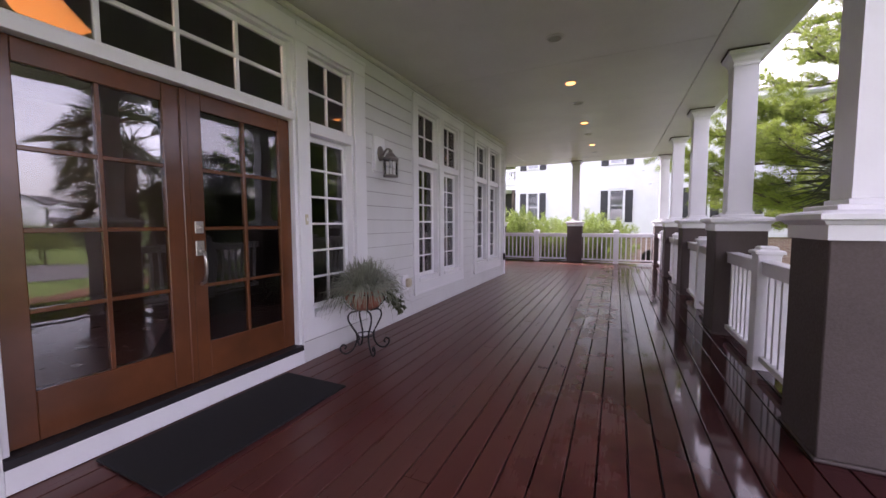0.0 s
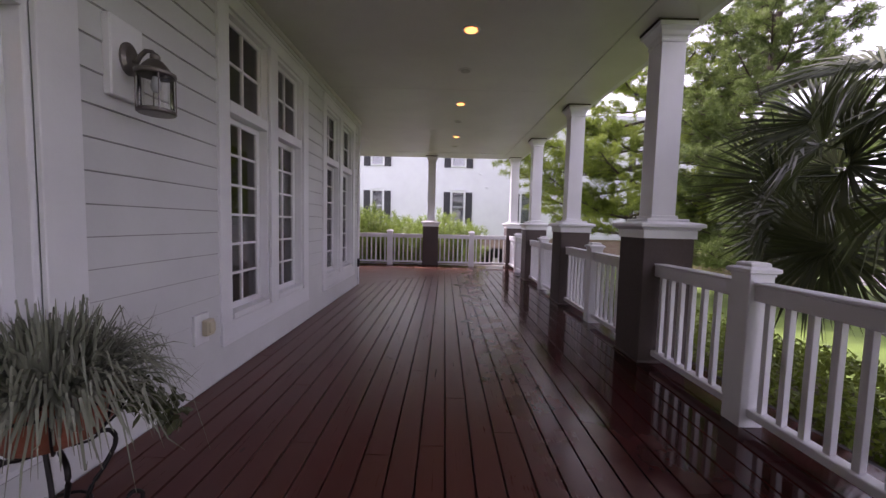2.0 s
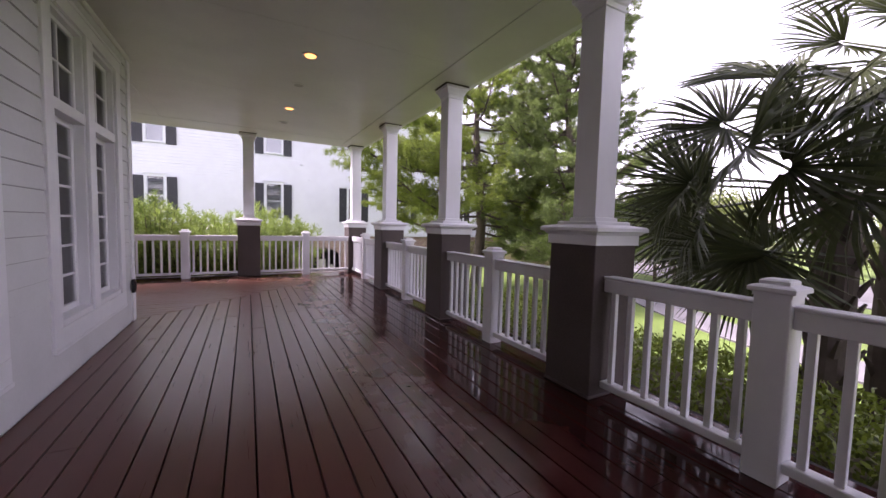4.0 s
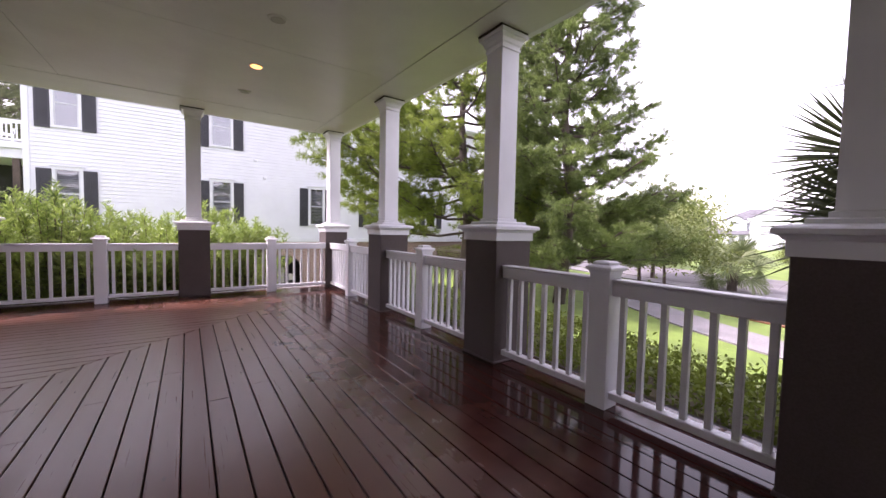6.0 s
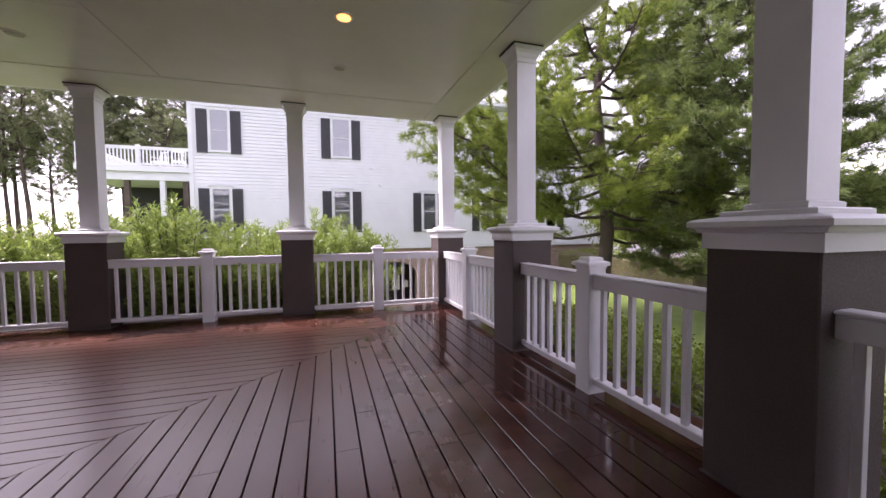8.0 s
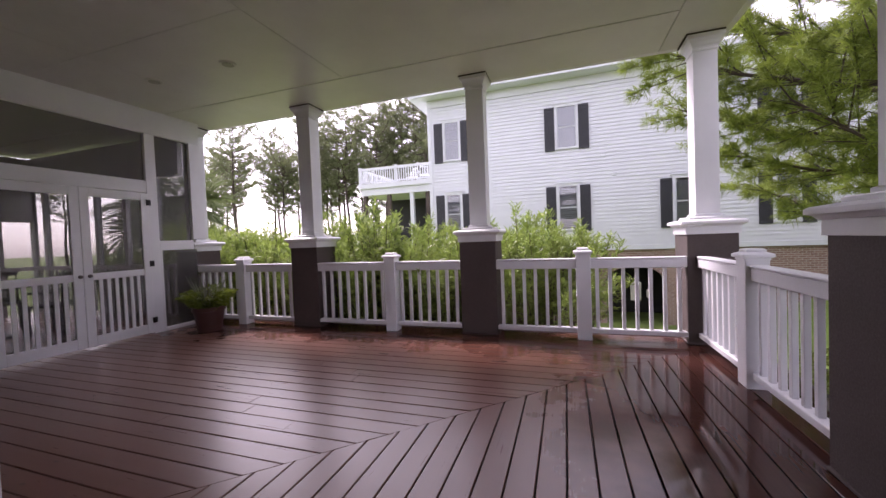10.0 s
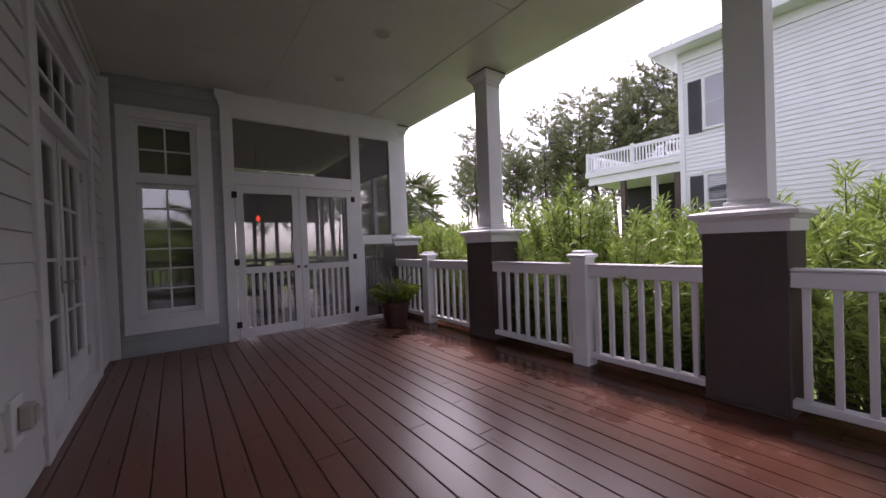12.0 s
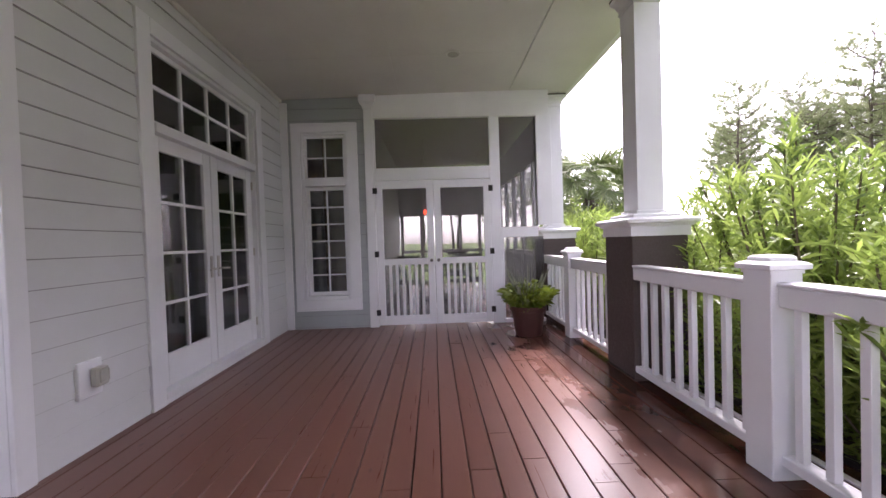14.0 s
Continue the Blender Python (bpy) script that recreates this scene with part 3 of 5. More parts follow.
part("frame", solid((10.491, 12.07, -0.012, 0.06, 2.0, 2.17), (12.071, 12.21, -0.014, 0.06, 0.0, 2.84), (10.491, 12.9, -0.016, 0.07, 2.842, CEIL + 0.06),
                    (12.212, 12.72, -0.012, 0.06, 1.18, 1.32), (12.72, 12.93, -0.015, 0.08, 1.34, 2.84), (10.491, 10.51, -0.012, 0.06, 2.17, 2.84),
                    (12.212, 12.24, -0.011, 0.05, 0.0, 1.18), (12.212, 12.8, -0.011, 0.05, 0.0, 0.05)), WHITE, scr)
for a, b, c, d in ((10.51, 12.07, 2.17, 2.84), (12.21, 12.72, 1.32, 2.84), (12.24, 12.80, 0.05, 1.18)):
    s = part("screen", solid((a, b, 0.030, 0.033, c, d), bev=0), MESH, scr)
doors = thing("door_3", pose(-5.16, 0, 0, 0, 0, 90), "white double screen doors with slatted lower panels, closed", "door", kind="structure")
for a, b, side in ((10.497, 11.282, -1), (11.287, 12.066, 1)):
    leaf = part("door_leaf", solid((a, a + 0.095, -0.03, 0.005, 0.025, 1.99), (b - 0.095, b, -0.03, 0.005, 0.025, 1.99), (a + 0.095, b - 0.095, -0.029, 0.004, 1.885, 1.99),
                                   (a + 0.095, b - 0.095, -0.029, 0.004, 0.845, 0.93), (a + 0.095, b - 0.095, -0.029, 0.004, 0.025, 0.15), bev=0.004), WHITE, doors)
    part("screen", solid((a + 0.095, b - 0.095, -0.012, -0.009, 0.15, 1.885), bev=0), MESH, leaf)
    w = b - a - 0.19
    for k in range(6):
        u = a + 0.095 + w * (k + 0.9) / 6.8
        part("slat", solid((u - 0.019, u + 0.019, -0.028, -0.013, 0.15, 0.845), bev=0.002), WHITE, leaf)
    bm = bmesh.new()
    hx2 = a - 0.004 if side < 0 else b + 0.004
    for z in (0.2, 1.0, 1.86):
        blk(bm, hx2 - 0.03, hx2 + 0.03, -0.042, -0.0305, z - 0.04, z + 0.04, 0.003)
    part("hinge", bm, IRON, leaf, "black butterfly hinges")
    bm = bmesh.new()
    kx = b - 0.045 if side < 0 else a + 0.045
    rod(bm, [(kx, -0.03, 0.9), (kx, -0.055, 0.9), (kx, -0.06, 0.9), (kx, -0.085, 0.9)], [0.01, 0.01, 0.024, 0.018], 12)
    part("knob", bm, PEWTER, leaf, "small round metal knob", True)

# the screened porch beyond
tagged(part("wall_west", solid((-10.2, -5.335, 10.25, 10.365, -0.3, CEIL - 0.001)), SIDING), "pale grey side wall of the screened porch", "wall", kind="structure")
tagged(part("room_wall", solid((-7.2, -7.1, 9.1, 10.24, 0, CEIL), (-7.1, -5.34, 9.0, 9.075, 0, CEIL), (-7.1, -5.34, 9.08, 10.24, 0.0, 0.05), bev=0), ROOM), "tan walls of the room behind the tall window", "wall", kind="structure")
inner = thing("inner_screen_wall", pose(0, 0, 0), "white posts and rails round the screened porch", "wall", kind="structure")
bm = bmesh.new()
for k in range(6):
    yy = 10.4 + k * 0.52
    blk(bm, -10.1, -10.0, yy, yy + 0.08, 0, CEIL - 0.01)
for k in range(5):
    xx = -9.6 + k * 0.8
    blk(bm, xx, xx + 0.09, 12.98, 13.06, 0, CEIL - 0.01)
blk(bm, -10.09, -10.01, 10.4, 13.0, 0.86, 0.94)
blk(bm, -10.0, -5.7, 12.99, 13.05, 0.86, 0.94)
part("frame", bm, WHITE, inner)
part("header", solid((-10.1, -10.0, 10.37, 13.06, 1.85, CEIL - 0.002), (-9.99, -5.75, 12.975, 13.065, 2.45, CEIL - 0.002), bev=0), SIDING, inner, "pale boarded header over the screens")
for k in range(26):
    ob = part("baluster", solid((-10.0 + k * 0.165, -9.965 + k * 0.165, 13.0, 13.035, 0.06, 0.86), bev=0), WHITE, inner)
part("screen", solid((-10.04, -10.037, 10.4, 13.0, 0, CEIL - 0.02), (-10.0, -5.7, 13.03, 13.033, 0, CEIL - 0.02), bev=0), THINMESH, inner)
tab = thing("round_table", pose(-7.4, 11.3, 0), "dark round patio table inside the screened porch", "table")
bm = bmesh.new()
lathe(bm, [(0.6, 0.72), (0.62, 0.73), (0.62, 0.745), (0.6, 0.75)], 32)
part("tabletop", bm, DARKROOM, tab)
bm = bmesh.new()
lathe(bm, [(0.28, 0.0), (0.28, 0.03), (0.05, 0.07), (0.04, 0.4), (0.06, 0.7), (0.2, 0.719)], 20)
part("pedestal", bm, IRON, tab)


def patio_chair(m, material, label, group):
    c = thing("patio_chair", m, label, "chair", group)
    part("seat", solid((-0.24, 0.24, -0.23, 0.23, 0.41, 0.45), bev=0.012), material, c)
    for sx in (-1, 1):
        part("leg", solid((sx * 0.215 - 0.018, sx * 0.215 + 0.018, -0.22, -0.184, 0.0, 0.409)), material, c)
        part("leg", solid((sx * 0.215 - 0.018, sx * 0.215 + 0.018, 0.19, 0.226, 0.0, 0.409)), material, c)
        part("armrest", solid((sx * 0.25 - 0.02, sx * 0.25 + 0.02, -0.22, 0.22, 0.62, 0.65), (sx * 0.25 - 0.014, sx * 0.25 + 0.014, -0.21, -0.18, 0.4505, 0.619)), material, c)
    part("backrest", solid((-0.22, 0.22, 0.20, 0.235, 0.4505, 0.5), (-0.22, 0.22, 0.20, 0.235, 0.86, 0.92),
                           *[(-0.21 + k * 0.1, -0.19 + k * 0.1, 0.205, 0.23, 0.5, 0.86) for k in range(5)]), material, c)
    return c


pc = patio_chair(pose(-6.75, 10.9, 0, 0, 0, -110), DARKROOM, "dark metal patio chair beside the round table", "chairs of the screened porch")
copy_thing(pc, pose(-6.8, 11.8, 0, 0, 0, -60))
copy_thing(pc, pose(-8.05, 11.7, 0, 0, 0, 70))
red = thing("hanging_lamp", pose(-7.3, 11.12, 0), "small glowing red lamp hung from the porch ceiling", "lamp")
bm = bmesh.new()
rod(bm, [(0, 0, 1.78), (0, 0, CEIL)], 0.006)
part("cord", bm, IRON, red)
bm = bmesh.new()
lathe(bm, [(0.012, 1.68), (0.03, 1.70), (0.035, 1.73), (0.025, 1.77), (0.01, 1.785)], 14)
part("bulb", bm, REDLAMP, red, "glowing red bulb", True)


# ---- small fixtures ----
def can_light(m, lit):
    c = thing("recessed_light", m, "lit recessed ceiling light" if lit else "unlit recessed ceiling light", "ceiling light", "recessed lights of the porch")
    bm = bmesh.new()
    rings = [(0.088, 0.0), (0.088, -0.008), (0.070, -0.010), (0.064, -0.004), (0.060, -0.002)]
    lathe(bm, [(r, z) for r, z in rings[::-1]][::-1], 24)
    part("trim_ring", bm, WHITE if lit else CEILING, c, smooth=False)
    bm = bmesh.new()
    lathe(bm, [(0.058, -0.0125), (0.058, -0.0105)], 24)
    part("lamp", bm, WARM if lit else PLASTIC, c, "warm glowing lamp" if lit else "")
    return c


lit1 = can_light(pose(0.02, 5.68, CEIL + RISE(5.68)), True)
for y in (7.98, 10.35):
    copy_thing(lit1, pose(0.02, y, CEIL + RISE(y)))
dark1 = can_light(pose(0.02, 6.66, CEIL + RISE(6.66)), False)
for x, y in ((0.02, 4.32), (0.02, 9.06), (0.02, 11.45), (-2.98, 11.55), (-4.1, 11.54)):
    copy_thing(dark1, pose(x, y, CEIL + RISE(y)))


def lantern(m):
    """A wall lantern on a white block: back plate, bent arm, roofed glass cylinder."""
    w = thing("wall_lantern", m, "aged pewter wall lantern with a clear glass cylinder", "wall lamp")
    part("mounting_block", solid((-0.10, 0.10, -0.045, 0.0, -0.195, 0.195), bev=0.006), WHITE, w, "white mounting block")
    bm = bmesh.new()
    lathe(bm, [(0.055, 0.046), (0.055, 0.058), (0.042, 0.07), (0.02, 0.075)], 20)
    bmesh.ops.rotate(bm, verts=bm.verts, cent=(0, 0, 0), matrix=Matrix.Rotation(radians(90), 3, "X"))
    bmesh.ops.scale(bm, verts=bm.verts, vec=(1, 1, 1.5))
    bmesh.ops.translate(bm, verts=bm.verts, vec=(0, 0, 0.01))
    part("back_plate", bm, PEWTER, w)
    cy = -0.185
    bm = bmesh.new()
    rod(bm, [(0, -0.065, 0.0), (0, -0.09, -0.005), (0, -0.11, 0.03), (0, -0.14, 0.055), (0, -0.17, 0.05), (0, cy, 0.03)], 0.011)
    part("arm", bm, PEWTER, w, smooth=True)
    bm = bmesh.new()
    lathe(bm, [(0.082, -0.072), (0.09, -0.066), (0.09, -0.054), (0.07, -0.044), (0.052, -0.018), (0.034, 0.004), (0.022, 0.01), (0.022, 0.03), (0.012, 0.042)], 28, 0, cy)
    part("roof", bm, PEWTER, w)
    bm = bmesh.new()
    lathe(bm, [(0.078, -0.262), (0.086, -0.256), (0.086, -0.244), (0.078, -0.238)], 28, 0, cy)
    for k in range(4):
        a = math.pi / 4 + k * math.pi / 2
        rod(bm, [(0.084 * math.cos(a), cy + 0.084 * math.sin(a), -0.25), (0.084 * math.cos(a), cy + 0.084 * math.sin(a), -0.066)], 0.0032, 6)
    part("cage", bm, PEWTER, w)
    bm = bmesh.new()
    lathe(bm, [(0.076, -0.24), (0.076, -0.072)], 28, 0, cy)
    part("glass", bm, CLEAR, w, "clear glass cylinder").visible_shadow = False
    bm = bmesh.new()
    lathe(bm, [(0.016, -0.15), (0.024, -0.12), (0.014, -0.075)], 12, 0, cy)
    part("bulb", bm, BLIND, w, "frosted white bulb", True)
    return w


lantern(pose(WALL_X, 3.972, 2.01, 0, 0, 90))


def outlet(m, label, cover):
    o = thing("outdoor_outlet", m, label, "outlet")
    part("plate", solid((-0.075, 0.075, -0.03, 0.0, -0.105, 0.105), bev=0.004), WHITE, o, "white mounting block")
    part("cover", solid((-0.012, 0.068, -0.078, -0.0305, -0.05, 0.06), (-0.002, 0.058, -0.085, -0.0782, -0.03, 0.045), bev=0.008), cover, o, "weatherproof plastic cover")


outlet(pose(WALL_X, 4.53, 0.46, 0, 0, 90), "almond outdoor outlet box on a white block", ALMOND)
outlet(pose(-2.24, WALL_Y, 0.42, 0, 0, 180), "grey outdoor outlet box with a bubble cover on the wall", PLASTIC)
hb = thing("hose_bib_box", pose(WALL_X + 0.026, WALL_Y - 0.13, 0.44), "small black box fixed to the house corner board", "wall box")
part("box", solid((0.0, 0.03, -0.035, 0.035, -0.08, 0.08), (0.0302, 0.04, -0.018, 0.018, -0.05, 0.05), bev=0.005), IRON, hb)
bell = thing("doorbell", pose(WALL_X + 0.028, 2.865, 1.27, 0, 0, 90), "almond doorbell button on the white door casing", "doorbell")
part("plate", solid((-0.017, 0.017, -0.008, 0.0, -0.045, 0.045), bev=0.003), ALMOND, bell)
part("button", solid((-0.008, 0.008, -0.013, -0.0082, -0.012, 0.012), bev=0.003), WHITE, bell)
part("door_mat", solid((-1.80, -1.20, 1.33, 2.575, 0.0015, 0.016), bev=0.004), RUBBER)
tagged(bpy.data.objects["door_mat"], "black ribbed rubber door mat on the deck", "door mat")
pend = thing("pendant_lamp", pose(-3.05, 1.75, 0), "amber glass bowl lamp hung inside the entrance hall", "lamp")
bm = bmesh.new()
lathe(bm, [(0.02, 2.63), (0.14, 2.65), (0.22, 2.71), (0.26, 2.79), (0.25, 2.80), (0.02, 2.79)], 28)
part("bowl", bm, AMBER, pend, "glowing amber glass bowl", True)
bm = bmesh.new()
rod(bm, [(0, 0, 2.79), (0, 0, CEIL + 0.02)], 0.012)
part("stem", bm, IRON, pend)
lamp = new("hall_light", bpy.data.lights.new("hall_light", "POINT"))
lamp.data.energy, lamp.data.color, lamp.data.shadow_soft_size = 13, (1.0, 0.75, 0.5), 0.25
lamp.location = (-3.05, 1.75, 2.95)


def curtain(m, w, h, label):
    n = 60
    vs, fs = [], []
    for i in range(n + 1):
        u = -w / 2 + w * i / n
        d = 0.03 * math.sin(i * 0.9) + 0.012 * math.sin(i * 2.3)
        vs += [(u, d, 0.03), (u, d * 0.7, h)]
    fs = [(2 * i, 2 * i + 2, 2 * i + 3, 2 * i + 1) for i in range(n)]
    ob = raw("curtain", vs, fs, CURTAIN, None, "", True)
    ob.matrix_world = m
    sol = ob.modifiers.new("thickness", "SOLIDIFY")
    sol.thickness = 0.004
    return tagged(ob, label, "curtain", "curtains behind the glass")


curtain(pose(-3.0, WALL_Y - 0.32, 0.1), 0.6, 2.0, "grey curtain hanging behind the french doors")
curtain(pose(-4.2, WALL_Y - 0.32, 0.1), 0.6, 2.0, "grey curtain hanging behind the french doors")

# ---- foliage builders ----
rng = np.random.default_rng(5)


def unit(v):
    return v / np.maximum(np.linalg.norm(v, axis=-1, keepdims=True), 1e-9)


def ribbons(base, way, length, width, droop, side=None):
    """Tapered leaves with one bend: five vertices, a quad and a tip each."""
    n = len(base)
    length = np.broadcast_to(np.asarray(length, float), (n,))[:, None]
    width = np.broadcast_to(np.asarray(width, float), (n,))[:, None]
    way = unit(way)
    if side is None:
        side = unit(np.cross(way, rng.normal(size=(n, 3))))
    down = np.array([0, 0, -1.0])
    mid = base + way * length * 0.55 + down * droop * length * 0.15
    tip = base + way * length + down * droop * length * 0.6
    v = np.stack([base - side * width * 0.3, base + side * width * 0.3, mid + side * width * 0.5, mid - side * width * 0.5, tip], 1).reshape(-1, 3)
    k = np.arange(n)[:, None] * 5
    quads = (k + np.array([[0, 1, 2, 3]])).tolist()
    tris = (k + np.array([[3, 2, 4]])).tolist()
    return v, quads + tris


def joined(chunks):
    vs, fs, o = [], [], 0
    for v, f in chunks:
        vs.append(v)
        fs += [[i + o for i in q] for q in f]
        o += len(v)
    return np.concatenate(vs), fs


def pine_tree(name, m, label, height, trunk_r, limbs, needle, leaf_mat, first_limb, spread, tuft, per, lift=(-0.12, 0.25), arms=()):
    """A pine: bent tapered trunk, whorled limbs with twigs, and tufts of needles."""
    t = thing(name, m, label, "tree")
    bm = bmesh.new()
    pts = [Vector((0.12 * math.sin(k * 0.9), 0.10 * math.cos(k * 1.3), height * k / 9)) for k in range(10)]
    rod(bm, pts, [trunk_r * (1.15 - k * 0.115) for k in range(10)], 12)
    part("trunk", bm, BARK, t, smooth=True)
    near = per > 20
    bm = bmesh.new()
    tb, tw = [], []
    for i in range(limbs + len(arms)):
        if i < limbs:
            f = first_limb + (1 - first_limb) * (i + 0.5) / limbs
            az = i * 2.399 + rng.uniform(-0.4, 0.4)
            reach = spread(f, az) * rng.uniform(0.75, 1.1)
            rise = rng.uniform(*lift) * reach
        else:
            f, az, reach = arms[i - limbs]
            az, rise = radians(az), -0.03 * reach
        a = Vector((0.12 * math.sin(f * 8.1), 0.10 * math.cos(f * 11.7), height * f))
        line = [a + Vector((math.cos(az) * reach * s, math.sin(az) * reach * s, rise * s - 0.10 * reach * math.sin(s * math.pi) + 0.12 * reach * s * s)) for s in (0, 0.25, 0.5, 0.75, 1.0)]
        rod(bm, line, [trunk_r * 0.23 * (1 - 0.8 * s) + 0.006 for s in (0, 0.25, 0.5, 0.75, 1.0)], 6)
        n = max(6, int(reach * (10 if near else 6)))
        for j in range(n):
            s = 0.22 + 0.78 * (j + rng.uniform(0, 1)) / n
            k = min(int(s * 4), 3)
            p = line[k].lerp(line[k + 1], s * 4 - k)
            sa = az + rng.choice((-1, 1)) * rng.uniform(0.3, 1.2)
            ln = (0.32 + 0.25 * reach * (1 - s * 0.7)) * rng.uniform(0.6, 1.2)
            q = p + Vector((math.cos(sa) * ln, math.sin(sa) * ln, rng.uniform(-0.2 if near else 0.0, 0.75 if near else 1.1) * ln))
            rod(bm, [p, q], [0.011, 0.005], 4)
            for _ in range(max(2, int(ln * tuft))):
                u = rng.uniform(0.2, 1.05)
                tb.append(p.lerp(q, u) + Vector(rng.normal(0, 0.04, 3)))
                tw.append((q - p).normalized() + Vector((0, 0, 0.45)))
        if near:
            part("limb", bm, BARK, t)
            bm = bmesh.new()
    if near:
        bm.free()
    else:
        tagged(part("branchwork", bm, BARK, t), kind="stuff")
    tb, tw = np.array(tb), unit(np.array(tw))
    b = np.repeat(tb, per, 0) + rng.normal(0, 0.012, (len(tb) * per, 3))
    w = np.repeat(tw, per, 0) + rng.normal(0, 0.8, (len(tb) * per, 3))
    v, f = ribbons(b, w, needle[0] * rng.uniform(0.7, 1.2, len(b)), needle[1], 0.25)
    raw("crown", v, f, leaf_mat, t)
    return t


# ---- the ground outside ----
def ground_z(x, y):
    a = min(max((y - 14.2) / 4.5, 0), 1)
    b = min(max((9.5 - x) / 4.0, 0), 1)
    return -1.0 - 1.4 * a * a * (3 - 2 * a) * b * b * (3 - 2 * b)


gx = sorted(set([-600, -300, -150, -80, -50, -30, 30, 50, 80, 150, 300, 600] + list(range(-24, 26, 2)) + [5, 7, 9]))
gy = sorted(set([-600, -300, -150, -80, -50, -30, 40, 60, 90, 150, 300, 600] + list(range(-20, 34, 2)) + [13, 15, 17, 19]))
vs = [(a, b, ground_z(a, b)) for b in gy for a in gx]
fs = [(j * len(gx) + i, j * len(gx) + i + 1, (j + 1) * len(gx) + i + 1, (j + 1) * len(gx) + i) for j in range(len(gy) - 1) for i in range(len(gx) - 1)]
tagged(raw("ground", vs, fs, LAWN, smooth=True), "clipped green lawn round the house", "ground", kind="structure")


def strip(name, pts, width, z, material, label, category, thick=0.04):
    """A flat ribbon of paving along points."""
    pts = [Vector((a, b, 0)) for a, b in pts]
    vs = []
    for i, p in enumerate(pts):
        d = (pts[min(i + 1, len(pts) - 1)] - pts[max(i - 1, 0)]).normalized()
        n = Vector((-d.y, d.x, 0)) * width / 2
        for q in (p - n, p + n):
            vs += [(q.x, q.y, z + thick), (q.x, q.y, z - 0.1)]
    fs = []
    for i in range(len(pts) - 1):
        o = 4 * i
        fs += [(o, o + 4, o + 6, o + 2), (o + 1, o, o + 4, o + 5)[::-1], (o + 2, o + 6, o + 7, o + 3)]
    return tagged(raw(name, vs, fs, material), label, category, kind="structure")


curve = [(7.3 + 0.35 * (k - 6) ** 2 * 0.16 + 0.12 * k, -3.0 + 1.15 * k) for k in range(14)]
strip("garden_path", curve, 1.25, -1.0, CONCRETE, "pale curved concrete garden path", "path")
strip("mulch_bed", [(10.2, -6), (10.6, 0), (11.2, 5), (12.4, 9), (14.5, 13)], 1.4, -1.01, MULCH, "brown pine-straw planting bed", "planting bed", 0.05)
strip("planting_bed", [(2.9, -6), (2.9, 13.6), (2.6, 14.6), (-10, 14.6)], 1.9, -1.02, MULCH, "brown pine-straw bed along the porch", "planting bed", 0.05)
strip("road", [(17.5, -60), (18.5, -20), (19.5, 0), (21.5, 14), (27, 30), (40, 48), (80, 70)], 6.0, -1.0, ASPHALT, "grey asphalt street", "road", 0.03)
strip("pavement", [(14.2, -60), (15.1, -20), (16.0, 0), (17.8, 15), (23, 32), (36, 51)], 1.3, -1.0, CONCRETE, "pale concrete pavement along the street", "pavement")

# ---- trees ----
wide = lambda f, az: (1.2 + 4.0 * (1 - f)) * (0.95 if math.cos(az - math.pi) > 0.1 else 0.8)
pine_tree("pine_tree", pose(7.0, 15.2, -1.25), "tall pine with bright green needles beside the porch", 11.0, 0.19, 60, (0.165, 0.009), PINE, 0.2, wide, 13.0, 26, arms=[(0.43, 187, 5.6), (0.50, 180, 5.0), (0.37, 172, 4.7), (0.57, 190, 4.4)])
cone = lambda f, az: 0.45 + 2.9 * (1 - f) ** 0.7
pine_tree("pine_tree", pose(8.9, 12.6, -1.0), "dense dark green conifer beyond the railing", 12.0, 0.17, 100, (0.17, 0.010), PINEDARK, 0.10, cone, 13.0, 26)
pine_tree("pine_tree", pose(11.8, 17.5, -1.0), "tall slender pine behind the others", 11.0, 0.17, 50, (0.22, 0.013), PINE, 0.15, cone, 8.0, 28)
far = lambda f, az: (0.6 + 2.7 * math.sin(min(1, max(0, (f - 0.42) / 0.58)) ** 1.1 * math.pi * 0.78 + 0.12)) * rng.uniform(0.6, 1.15)
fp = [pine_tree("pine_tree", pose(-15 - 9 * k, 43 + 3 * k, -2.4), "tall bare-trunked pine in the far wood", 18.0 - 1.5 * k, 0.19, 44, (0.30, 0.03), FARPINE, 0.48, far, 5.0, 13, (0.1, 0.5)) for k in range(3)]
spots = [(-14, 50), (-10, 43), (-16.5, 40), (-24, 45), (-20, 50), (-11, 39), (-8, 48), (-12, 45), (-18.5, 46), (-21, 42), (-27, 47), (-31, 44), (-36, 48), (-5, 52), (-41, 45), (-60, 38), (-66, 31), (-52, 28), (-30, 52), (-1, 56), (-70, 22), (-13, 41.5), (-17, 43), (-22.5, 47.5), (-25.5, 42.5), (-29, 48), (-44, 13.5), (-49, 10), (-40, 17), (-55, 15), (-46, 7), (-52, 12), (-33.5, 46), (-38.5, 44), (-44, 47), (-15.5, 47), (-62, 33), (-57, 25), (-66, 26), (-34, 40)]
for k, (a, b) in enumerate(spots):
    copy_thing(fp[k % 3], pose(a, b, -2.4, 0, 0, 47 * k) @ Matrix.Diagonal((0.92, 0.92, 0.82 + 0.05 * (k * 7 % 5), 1)))


